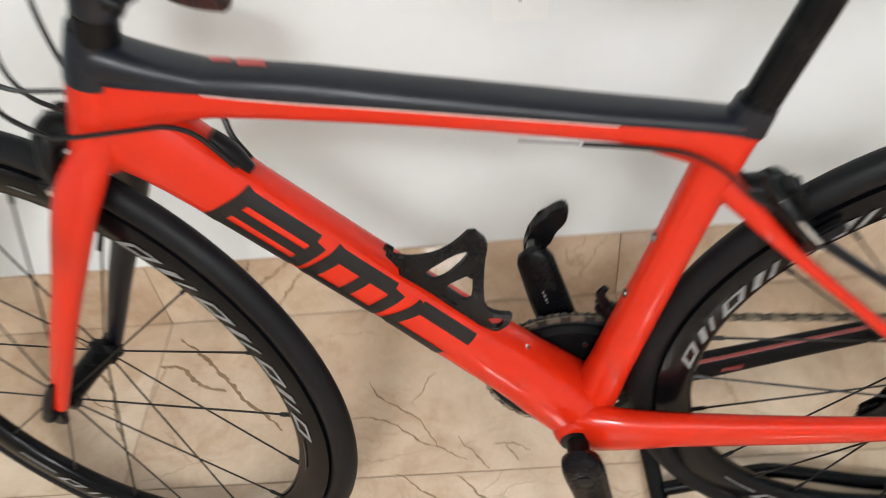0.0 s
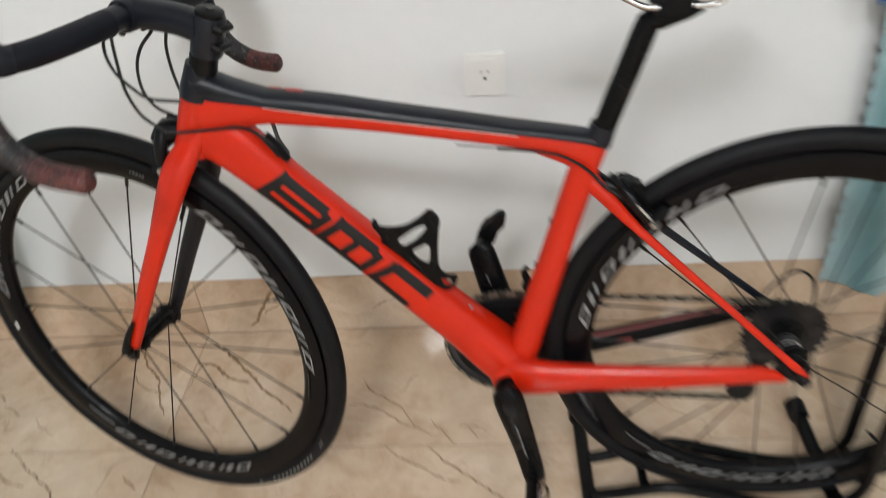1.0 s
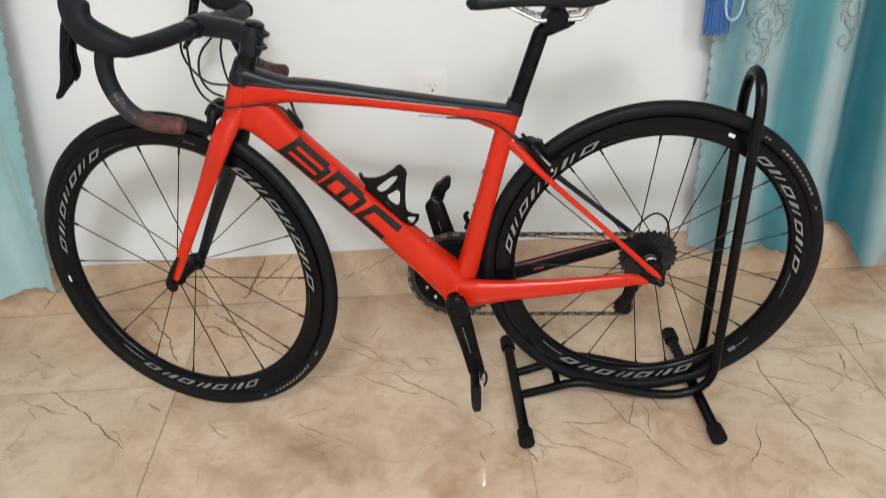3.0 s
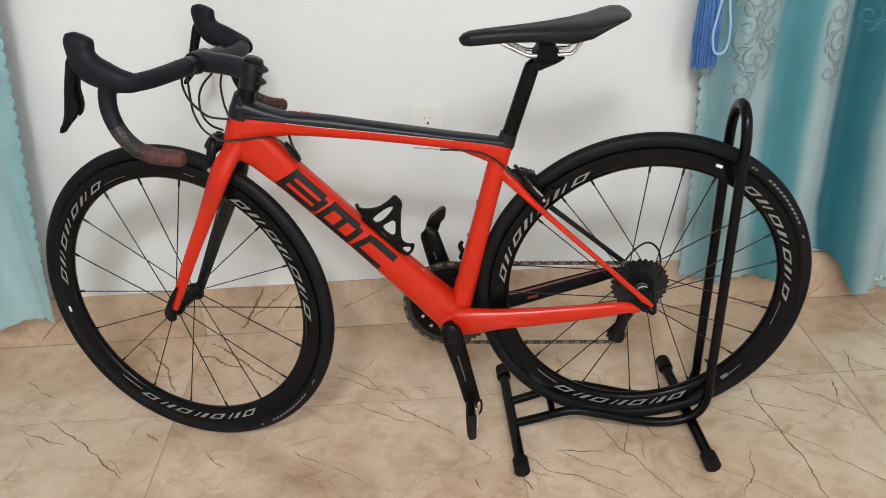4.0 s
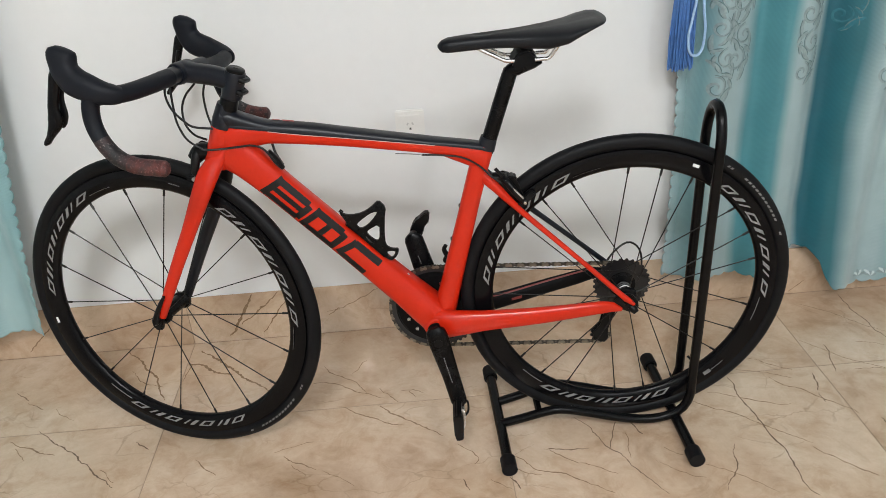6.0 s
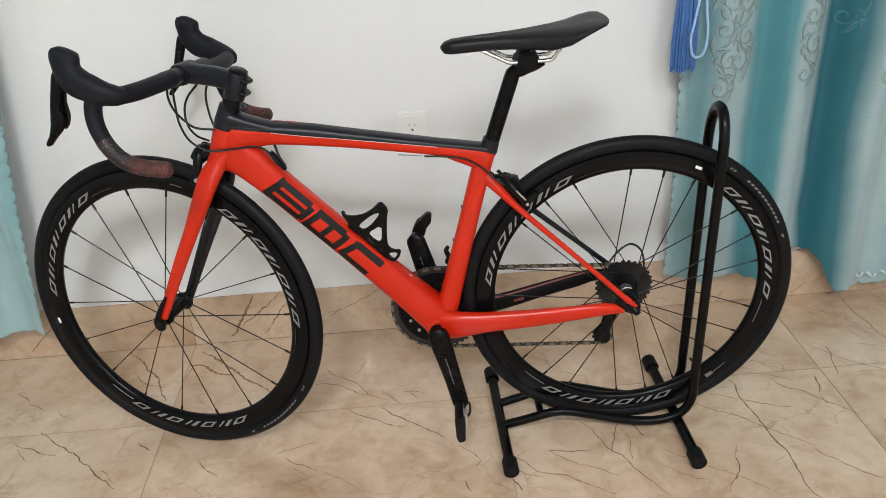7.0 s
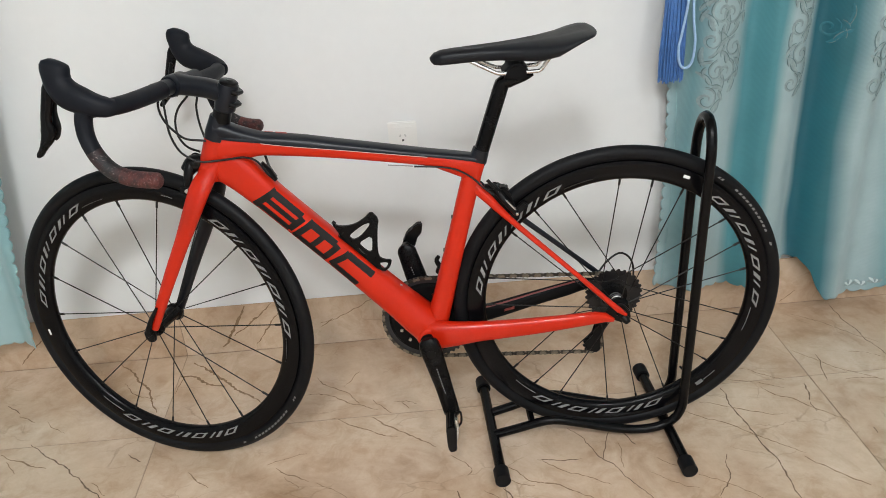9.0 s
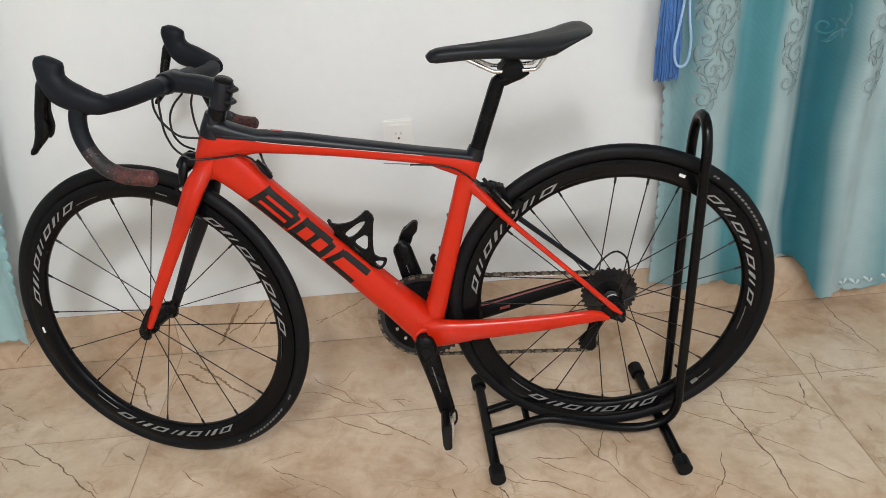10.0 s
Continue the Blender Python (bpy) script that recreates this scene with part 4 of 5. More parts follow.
bp("top_cap", loft([(on_axis(0.832), 0.0168, 0.0168), (on_axis(0.8365), 0.0168, 0.0168), (on_axis(0.8385), 0.0140, 0.0140)], seg=24), M_PLASTIC, "", stem, CLAMP)
bp("cap_bolt", loft([(on_axis(0.8385), 0.005, 0.005), (on_axis(0.840), 0.005, 0.005)], seg=12), M_STEEL, "", stem, CLAMP)
for z in (0.797, 0.819):
    p = on_axis(z)
    bp("clamp_bolt", tube([p + Vector((0.015, -0.012, 0)), p + Vector((0.0210, -0.010, -0.003)), p + Vector((0.0210, 0.010, -0.003)), p + Vector((0.015, 0.012, 0))], 0.0050, 0, 12), M_PLASTIC, "", stem, CLAMP)
bp("face_plate", loft([((0.125, -0.024, 0.8330), 0.0185, 0.0185), ((0.125, -0.021, 0.8330), 0.0200, 0.0200), ((0.125, 0.021, 0.8330), 0.0200, 0.0200), ((0.125, 0.024, 0.8330), 0.0185, 0.0185)], seg=24, side=(1, 0, 0)), M_BLACK, "", stem, T)
for y in (-0.015, 0.015):
    bp("plate_bolt", tube([(0.116, y, 0.8155), (0.111, y, 0.810)], 0.0045, seg=10), M_STEEL, "", stem, T)

BAR = [(0.125, 0.0, 0.833), (0.125, 0.06, 0.833), (0.123, 0.11, 0.8325), (0.119, 0.150, 0.8325), (0.110, 0.180, 0.8335), (0.092, 0.196, 0.835), (0.078, 0.200, 0.830), (0.0715, 0.201, 0.812), (0.0735, 0.203, 0.785), (0.087, 0.205, 0.756), (0.110, 0.207, 0.734), (0.142, 0.208, 0.7225), (0.192, 0.209, 0.7195)]
handlebar = bp("handlebar", tube([(0.125, -0.07, 0.833), (0.125, 0.07, 0.833)], 0.0150, seg=20), M_BLACK, "black drop handlebar wrapped in tape", m=TURNED)
for s in (-1, 1):
    pts = curve_through([(x, s * y, z - (0.010 if s > 0 and x > 0.08 and z < 0.76 else 0.0)) for x, y, z in BAR], 80)
    fore = -0.004 if s < 0 else -0.021
    bm = bmesh.new()
    tube(pts[9:40], (0.0158, 0.0146), seg=16, bm=bm)
    tube(pts[39:56], (0.0146, 0.0138), seg=16, bm=bm)
    bp("bar_tape", bm, M_HOOD, "black bar tape", handlebar, SIDED[s])
    bp("bar_tape", tube(pts[55:68], (0.0138, 0.0138), seg=16), M_SCUFF, "scuffed black bar tape with pale flecks", handlebar, SIDED[s])
    bp("bar_tape", tube(pts[67:80 if s < 0 else 76], (0.0138, 0.0136), seg=16), M_WORN, "worn dark red bar tape end", handlebar, SIDED[s])
    end = pts[-1 if s < 0 else 75]
    bp("end_plug", tube([end - Vector((0.001, 0, 0)), end + Vector((0.004, 0, 0)), end + Vector((0.006, 0, 0))], (0.0136, 0.008), seg=16), M_WORN, "", handlebar, SIDED[s])
    shape = [(0.120, 0.180, 0.8335, 0.0125, 0.0125), (0.112, 0.188, 0.8355, 0.0162, 0.0158), (0.098, 0.1965, 0.8405, 0.0188, 0.0172), (0.078, 0.200, 0.8490, 0.0225, 0.0180), (0.058, 0.200, 0.8590, 0.0245, 0.0175), (0.0460, 0.200, 0.8740, 0.0230, 0.0165), (0.0430, 0.199, 0.8860, 0.0228, 0.0158), (0.0425, 0.198, 0.8985, 0.0248, 0.0155), (0.0430, 0.198, 0.9070, 0.0235, 0.0135), (0.0440, 0.198, 0.9115, 0.0180, 0.0095), (0.0445, 0.198, 0.9135, 0.0100, 0.0050)]
    hood = bp("brake_hood", smooth_loft([((x + fore * min(1, (0.120 - x) / 0.06), s * y, z), a, b) for x, y, z, a, b in shape], 34, seg=20, power=2.5), M_HOOD, "black rubber brake hood", handlebar, SIDED[s])
    blade = [(0.026, 0.874, 0.0085), (0.0225, 0.866, 0.0105), (0.0160, 0.848, 0.0100), (0.0093, 0.829, 0.0094), (0.0050, 0.813, 0.0098), (0.0052, 0.803, 0.0128), (0.0035, 0.795, 0.0134), (-0.0010, 0.785, 0.0114), (-0.0095, 0.773, 0.0074), (-0.0155, 0.765, 0.0054), (-0.0225, 0.757, 0.0052), (-0.0250, 0.7535, 0.0030)]
    lever = bp("brake_lever", smooth_loft([((x + fore, s * 0.200, z), w, 0.0062) for x, z, w in blade], 34, seg=16, power=2.6), M_CARBON, "black brake and shift lever", handlebar, SIDED[s])
    bp("shift_paddle", smooth_loft([((0.022 + fore, s * 0.190, 0.846), 0.004, 0.003), ((0.0165 + fore, s * 0.190, 0.826), 0.0048, 0.003), ((0.0145 + fore, s * 0.190, 0.803), 0.0085, 0.003), ((0.0085 + fore, s * 0.190, 0.788), 0.0075, 0.003), ((0.0045 + fore, s * 0.190, 0.781), 0.004, 0.002)], 16, seg=12), M_PLASTIC, "", lever, SIDED[s])

# brakes
FB = T @ Matrix.Translation((0.014, 0, -0.004))
fb = bp("front_brake", smooth_loft([((0.150, -0.006, 0.690), 0.012, 0.012), ((0.126, -0.010, 0.690), 0.017, 0.016), ((0.112, -0.016, 0.676), 0.013, 0.013)], 10, seg=14), M_PLASTIC, "black front brake caliper", m=FB)
for s in (-1, 1):
    arm = bp("caliper_arm", smooth_loft([((0.122, s * 0.004, 0.700), 0.009, 0.007), ((0.122, s * 0.020, 0.690), 0.009, 0.007), ((0.120, s * 0.027, 0.670), 0.009, 0.007), ((0.116, s * 0.026, 0.650), 0.008, 0.006)], 14, seg=12), M_PLASTIC, "", fb, FB)
    bp("brake_pad", block(0.094, 0.138, s * 0.0205 - 0.005, s * 0.0205 + 0.005, 0.634, 0.645, 0.002, m=FB), M_RUBBER, "", arm)
    bp("pad_bolt", tube([(0.114, s * 0.026, 0.641), (0.114, s * 0.033, 0.641)], 0.004, seg=10), M_ALLOY, "", arm, FB)
rb = bp("rear_brake", smooth_loft([((0.684, 0, 0.600), 0.011, 0.012), ((0.704, 0, 0.597), 0.013, 0.016), ((0.718, -0.004, 0.590), 0.010, 0.013)], 10, seg=14), M_PLASTIC, "black rear brake caliper")
for s in (-1, 1):
    arm = bp("caliper_arm", smooth_loft([((0.704, s * 0.006, 0.604), 0.008, 0.007), ((0.716, s * 0.022, 0.594), 0.0072, 0.006), ((0.732, s * 0.029, 0.574), 0.0066, 0.006), ((0.744, s * 0.027, 0.558), 0.0062, 0.005)], 14, seg=12), M_PLASTIC, "", rb)
    bp("brake_pad", slab([(0.722, 0.546), (0.734, 0.538), (0.768, 0.572), (0.758, 0.580)], s * 0.0205 - 0.005, s * 0.0205 + 0.005, 0.002), M_RUBBER, "", arm)
    bp("pad_bolt", tube([(0.745, s * 0.026, 0.560), (0.745, s * 0.036, 0.560)], 0.0030, seg=10), M_ALLOY, "silver pad bolt", arm)
bp("caliper_body", slab([(0.680, 0.606), (0.693, 0.6015), (0.709, 0.602), (0.713, 0.6068), (0.727, 0.608), (0.7327, 0.601), (0.731, 0.593), (0.7396, 0.577), (0.752, 0.554), (0.7545, 0.5436), (0.7444, 0.530), (0.719, 0.548), (0.6925, 0.578), (0.678, 0.596)], -0.015, 0.008, 0.004), M_PLASTIC, "", rb)
bp("adjuster", tube([(0.7265, -0.0185, 0.576), (0.733, -0.0185, 0.5685)], 0.0036, seg=10), M_ALLOY, "silver adjuster", rb)
bp("adjuster", tube([(0.740, -0.0185, 0.566), (0.747, -0.0185, 0.5625)], 0.0022, seg=8), M_ALLOY, "silver adjuster", rb)
bp("spring", tube([(0.710, -0.020, 0.602), (0.724, -0.030, 0.588), (0.742, -0.037, 0.570)], 0.0018, 10, 6), M_ALLOY, "", rb)
bp("barrel", tube([(0.690, -0.026, 0.630), (0.704, -0.030, 0.614)], 0.0034, seg=10), M_PLASTIC, "", rb)

# cables
CABLES = [
    [(0.108, -0.016, 0.826), (0.1057, -0.026, 0.812), (0.1090, -0.034, 0.797), (0.1165, -0.037, 0.779), (0.1300, -0.037, 0.761), (0.1460, -0.034, 0.746), (0.1780, -0.026, 0.738)],
    [(0.116, -0.016, 0.828), (0.1151, -0.022, 0.8145), (0.1154, -0.028, 0.784), (0.1171, -0.032, 0.756), (0.1263, -0.034, 0.728), (0.1382, -0.033, 0.7130), (0.1533, -0.034, 0.7035)],
    [(0.1500, 0.016, 0.820), (0.1469, 0.015, 0.811), (0.1279, 0.014, 0.7920), (0.1174, 0.010, 0.7690), (0.1193, 0.002, 0.741), (0.1346, -0.006, 0.7215), (0.1580, -0.012, 0.7125)],
    [(0.1675, 0.012, 0.822), (0.1671, 0.0125, 0.8132), (0.1605, 0.0122, 0.7906), (0.1612, 0.0093, 0.7589), (0.1690, 0.002, 0.728)],
]
for c in CABLES:
    bp("cable", tube(c, 0.0021, 26, 8), M_CABLE, "black cable housing")
bp("cable", tube([(0.150, -0.032, 0.701), (0.168, -0.029, 0.6985), (0.190, -0.0255, 0.698), (0.215, -0.0245, 0.6995), (0.241, -0.024, 0.7010), (0.262, -0.026, 0.6945), (0.276, -0.026, 0.676), (0.284, -0.024, 0.660)], 0.0021, 34, 8), M_CABLE, "black cable along the head tube")
bp("cable", tube([(0.262, 0.018, 0.706), (0.272, 0.010, 0.690), (0.279, 0.0, 0.672), (0.290, -0.004, 0.652)], 0.0026, 14, 8), M_CABLE)
bp("cable_port", smooth_loft([((0.268, -0.012, 0.684), 0.004, 0.007), ((0.280, -0.012, 0.666), 0.007, 0.010), ((0.291, -0.012, 0.648), 0.004, 0.006)], 8, seg=12), M_PLASTIC, "", down_tube)
bp("cable", tube([(0.554, -0.013, 0.6601), (0.5902, -0.0175, 0.6592), (0.6271, -0.0195, 0.6539), (0.6531, -0.0195, 0.6403), (0.6711, -0.021, 0.6255), (0.6829, -0.025, 0.6137), (0.702, -0.029, 0.6)], 0.0019, 30, 8), M_CABLE, "black rear brake cable")
bp("cable_tie", tube([(0.505, -0.012, 0.6655), (0.53, -0.014, 0.6640), (0.552, -0.013, 0.6610)], 0.0011, 8, 6), M_GREY, "pale cable tie end")

# bottle cage: one moulded plate with four windows, curved round the bottle
OUT = [(0.386, 0.550), (0.389, 0.555), (0.394, 0.548), (0.409, 0.5455), (0.430, 0.5485), (0.448, 0.5585), (0.463, 0.571), (0.477, 0.5535), (0.473, 0.535), (0.470, 0.501), (0.470, 0.476), (0.480, 0.4675), (0.496, 0.4665), (0.4915, 0.451), (0.480, 0.440), (0.472, 0.442), (0.462, 0.452), (0.439, 0.476), (0.419, 0.500), (0.400, 0.525), (0.392, 0.540)]
WINDOWS = [[(0.4165, 0.5225), (0.423, 0.531), (0.4455, 0.5465), (0.460, 0.549), (0.4545, 0.5385), (0.438, 0.5215), (0.424, 0.5145)], [(0.434, 0.5085), (0.4615, 0.5235), (0.459, 0.4905), (0.4525, 0.486), (0.440, 0.497)], [(0.431, 0.4985), (0.438, 0.492), (0.447, 0.478), (0.438, 0.4845)], [(0.470, 0.461), (0.483, 0.462), (0.4885, 0.4595), (0.482, 0.447), (0.474, 0.447)]]
bm = bmesh.new()
edges = []
for loop in [OUT] + WINDOWS:
    # corners rounded off
    loop = [(p[0] + (q[0] - p[0]) * k, p[1] + (q[1] - p[1]) * k) for p, q in zip(loop, loop[1:] + loop[:1]) for k in (0.22, 0.78)]
    vs = [bm.verts.new((x, 0.0, z)) for x, z in loop]
    edges += [bm.edges.new((a, b)) for a, b in zip(vs, vs[1:] + vs[:1])]
bmesh.ops.triangle_fill(bm, use_beauty=True, use_dissolve=False, edges=edges)
for v in bm.verts:
    h = (v.co.x - 0.40) * 0.737 + (v.co.z - 0.515) * 0.676
    v.co.y = -0.014 + 3.0 * (h - 0.030) ** 2
bmesh.ops.solidify(bm, geom=bm.faces[:], thickness=0.005)
cage = bp("bottle_cage", bm, M_CARBON, "black bottle cage on the down tube", smooth=30)
bp("strap", smooth_loft([((0.396, -0.008, 0.524), 0.0035, 0.010), ((0.424, -0.006, 0.4945), 0.0035, 0.011), ((0.466, -0.006, 0.446), 0.0035, 0.010)], 12, seg=12), M_CARBON, "", cage)
bp("lug", tube([(0.391, -0.010, 0.548), (0.386, -0.010, 0.553)], 0.0035, seg=10), M_CARBON, "", cage)
for x, z in ((0.428, 0.499), (0.462, 0.459)):
    bp("bolt", lathe([(0.0, -0.001), (0.0042, -0.001), (0.0038, 0.004), (0.0, 0.005)], 12), M_PLASTIC, "", cage, m=Matrix.Translation((x, -0.008, z)) @ pose(0, 0, 0, 0, 40, 0) @ pose(0, 0, 0, 90))
bp("bolt", lathe([(0.0, 0.0), (0.0035, 0.0), (0.003, 0.003), (0.0, 0.004)], 12), M_ALLOY, "small silver bolt", down_tube, m=pose(0.507, -0.006, 0.3985, 0, 40, 0) @ pose(0, 0, 0, 90))

# ---- floor stand holding the rear wheel ----
stand = thing("bicycle_stand", "black tubular steel floor stand gripping the rear wheel", "bicycle stand")
for (xa, ya), (xb, yb) in (((0.6955, -0.166), (0.672, 0.150)), ((1.083, -0.163), (1.061, 0.168))):
    a, b = Vector((xa, ya, 0.018)), Vector((xb, yb, 0.018))
    foot = part("cross_bar", tube([a, b], 0.0115, seg=16), M_STAND, stand)
    for e, s in ((a, 1), (b, -1)):
        u = (b - a).normalized() * s
        part("end_cap", tube([e - u * 0.013, e - u * 0.011, e + u * 0.018, e + u * 0.020], 0.0165, seg=16), M_RUBBER, foot, "black rubber end cap")
RAIL = [(0.690, 0.038, 0.022), (0.735, 0.040, 0.036), (0.790, 0.043, 0.055), (0.825, 0.045, 0.060), (0.88, 0.045, 0.048), (0.95, 0.045, 0.030), (1.01, 0.045, 0.0225), (1.055, 0.045, 0.030), (1.085, 0.045, 0.050), (1.098, 0.045, 0.085), (1.098, 0.045, 0.13), (1.097, 0.045, 0.30), (1.095, 0.045, 0.50), (1.094, 0.045, 0.63), (1.094, 0.042, 0.672), (1.094, 0.030, 0.704), (1.094, 0.014, 0.719)]
RAIL = [(x + 0.012 * max(0.0, min(z, 0.72) - 0.06), y, z) for x, y, z in RAIL]
near = [(x, -y, z) for x, y, z in RAIL]
hoop = part("hoop", tube(near + [(1.102, 0.0, 0.7215)] + RAIL[::-1], 0.0098, 150, 14), M_STAND, stand, "bent black tube looping up over the tyre")
part("strut", tube([(0.772, -0.043, 0.050), (0.768, 0.043, 0.050)], 0.0075, seg=12), M_STAND, stand)

# ---- wall socket ----
FRONT = ROOM @ pose(0, WALL_Y, 0)


def wall_x(x, y):
    """Distance along the wall of a place on it."""
    return x * math.cos(radians(WALL_YAW)) + y * math.sin(radians(WALL_YAW))


SX, SZ = wall_x(0.5105, 0.4078), 0.5735
socket = thing("wall_socket", "white plastic double wall socket on the white wall", "socket")
part("plate", block(SX - 0.0345, SX + 0.0345, -0.009, 0.0, SZ - 0.040, SZ + 0.039, 0.003), M_WHITE, socket, m=FRONT)
part("insert", block(SX - 0.024, SX + 0.024, -0.0112, -0.008, SZ - 0.028, SZ + 0.028, 0.0012), M_WHITE, socket, m=FRONT)
for dx, dz, w, h, tilt in ((0.0, -0.006, 0.0024, 0.0026, 0), (-0.0060, 0.006, 0.0018, 0.0032, 30), (0.0060, 0.006, 0.0018, 0.0032, -30)):
    part("hole", block(-w, w, -0.0118, -0.0108, -h, h, 0, m=FRONT @ pose(SX + dx, 0, SZ + dz, 0, tilt, 0)), M_DARK if tilt == 0 else M_SLOT, socket, smooth=0)

# ---- curtains ----


def drape(x, z, front, seed):
    """How far the cloth hangs in front of the wall at x along it and height z."""
    lean = 0.008 * math.sin(2.2 * z + seed)
    x2 = x + lean + 0.012 * math.sin(5 * x + seed)
    deep = 0.026 * math.cos(2 * math.pi * (x2 - 1.262) / 0.185) + 0.012 * math.sin(2 * math.pi * x2 / 0.41 + seed) + 0.005 * math.sin(2 * math.pi * x2 / 0.083 + 1.0 + 1.2 * z)
    return -front - deep * (0.75 + 0.25 * z)


LOBE = 0.031


def lobe(t):
    """Height of a round scallop, 0 to 1, at t along an edge."""
    u = (t / LOBE) % 1.0
    return math.sqrt(max(0.0, 1 - (2 * u - 1) ** 2))


def curtain(name, label, edge, far, hem, top, front, seed, material):
    """A hanging sheet from edge(z) to far along the wall; hem(x) is its lower edge. The free edge and the hem are cut in scallops."""
    bm = bmesh.new()
    way = 1 if far > edge(0.5) else -1
    width = abs(far - edge(0.5))
    cols = [0.0, 0.004, 0.008, 0.012, 0.017, 0.023, 0.030] + [0.038 + 0.008 * i for i in range(int((width - 0.038) / 0.008) + 1)]
    rows_up = [0.0032 * i for i in range(330)] + [1.06 + (top - 1.3) * i / 14 for i in range(1, 15)]
    rows = []
    for c in cols:
        col = []
        for h in rows_up:
            x = edge(h + 0.1) + way * c
            z = hem(x) + h
            x = edge(z) + way * c - way * 0.0095 * lobe(z) * max(0.0, 1 - c / 0.030)
            z -= 0.0085 * lobe(x) * max(0.0, 1 - h / 0.03)
            puff = 0.003 * lobe(z) * math.exp(-c / 0.012) + 0.0025 * lobe(x) * math.exp(-h / 0.012)
            col.append(bm.verts.new((x, drape(x, z, front, seed) - puff, z)))
        rows.append(col)
    for a, b in zip(rows, rows[1:]):
        for j in range(len(rows_up) - 1):
            bm.faces.new((a[j], b[j], b[j + 1], a[j + 1]))
    cloth = part("cloth", bm, material, None, m=None, smooth=180)
    mod = cloth.modifiers.new("thick", "SOLIDIFY")
    mod.thickness = 0.0015
    whole = thing(name, label, "curtain")
    cloth.parent = whole
    # the seam inside the scallops
    line = [(edge(z) + way * 0.013, z) for z in [hem(edge(0.2)) + 0.012 + 0.02 * i for i in range(55)]]
    seam = part("edge_seam", tube([(x, drape(x, z, front, seed) - 0.0013, z) for x, z in line], 0.0009, seg=5), M_SEAM, None, "stitched seam")
    seam.parent = whole
    whole.matrix_world = FRONT
    return whole


def hem_right(x):
    back = 0.122 + 0.050 * min(1.0, max(0.0, (x - 1.42) / 0.07)) - 0.008 * math.sin(14 * x) + 0.012 * math.exp(-((x - 1.525) / 0.018) ** 2)
    frontal = 0.060 + 0.050 * max(0.0, (x - 1.72) / 0.12) * math.exp(-((x - 1.84) / 0.14) ** 2)
    w = min(1.0, max(0.0, (x - 1.548) / 0.085))
    w = w * w * (3 - 2 * w)
    return back * (1 - w) + frontal * w


right = curtain("curtain", "teal and silver banded satin curtain with grey scroll embroidery", lambda z: 1.168 + 0.012 * math.sin(4 * z), 2.75, hem_right, 2.6, 0.062, 0.3, M_SATIN)


def edge_left(z):
    return -0.450 + 0.112 * z


def hem_left(x):
    return 0.132 + 0.10 * min(0.0, x + 0.46)


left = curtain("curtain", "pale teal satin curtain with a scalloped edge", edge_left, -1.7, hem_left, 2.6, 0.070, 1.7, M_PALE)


def ribbon(whole, pts, widest, material, label):
    """A raised embroidered stroke along points (x, z), swelling in the middle, following the folds."""
    line = [Vector((x, drape(x, z, 0.062, 0.3) - 0.0022, z)) for x, z in pts]
    bm = bmesh.new()
    n = len(line)
    rings = []
    for i, p in enumerate(line):
        t = line[min(i + 1, n - 1)] - line[max(i - 1, 0)]
        nrm = Vector((-t.z, 0, t.x)).normalized()
        w = widest * (0.18 + 0.82 * math.sin(math.pi * (0.06 + 0.88 * i / (n - 1))) ** 0.8)
        row = []
        for k, h in ((-1, 0.0), (-0.55, -0.0006), (0.0, -0.0009), (0.55, -0.0006), (1, 0.0)):
            q = p + nrm * (w * k)
            row.append(bm.verts.new((q.x, drape(q.x, q.z, 0.062, 0.3) - 0.0016 + h, q.z)))
        rings.append(row)
    for a, b in zip(rings, rings[1:]):
        for j in range(4):
            bm.faces.new((a[j], b[j], b[j + 1], a[j + 1]))
    part("embroidery", bm, material, whole, label)


def spiral(cx, cz, size, turns, a0, flip):
    return [(cx + size * (1 - 0.80 * i / 35) * math.cos(a0 + flip * i / 35 * turns * 2 * math.pi), cz + size * (1 - 0.80 * i / 35) * math.sin(a0 + flip * i / 35 * turns * 2 * math.pi)) for i in range(36)]


def leaf(whole, x, z, way, length, bend, widest, thread=M_EMB, outlined=True):
    """A curved pointed leaf with a dark outline stroke beside it."""
    pts, a = [(x, z)], way
    for i in range(10):
        a += bend / 10
        x, z = x + math.cos(a) * length / 10, z + math.sin(a) * length / 10
        pts.append((x, z))
    ribbon(whole, pts, widest, thread, "embroidered leaf")
    if not outlined:
        return
    off = widest * 1.15 * (1 if bend > 0 else -1)
    ribbon(whole, [(px - off * math.sin(-way), pz - off * math.cos(way)) for px, pz in pts], 0.0014, M_EMB_DARK, "grey outline stitch")


def spray(whole, cx, cz, size, flip, leaves, thread=M_EMB):
    """One motif: a curled tendril with an outline and leaves fanning off its back."""
    a0 = rng.uniform(1.2, 2.0) if flip > 0 else rng.uniform(1.1, 1.9)
    ribbon(whole, spiral(cx, cz, size, 1.35, a0, flip), size * 0.13, thread, "embroidered curl")
    if thread is M_EMB:
        ribbon(whole, spiral(cx, cz, size * 1.17, 0.9, a0, flip), 0.0014, M_EMB_DARK, "grey outline stitch")
    for i in range(leaves):
        a = a0 + flip * (0.5 + 0.75 * i)
        leaf(whole, cx + size * 1.12 * math.cos(a), cz + size * 1.12 * math.sin(a), a + flip * 0.9, size * rng.uniform(0.9, 1.35), flip * rng.uniform(0.7, 1.4), size * rng.uniform(0.13, 0.20), thread)


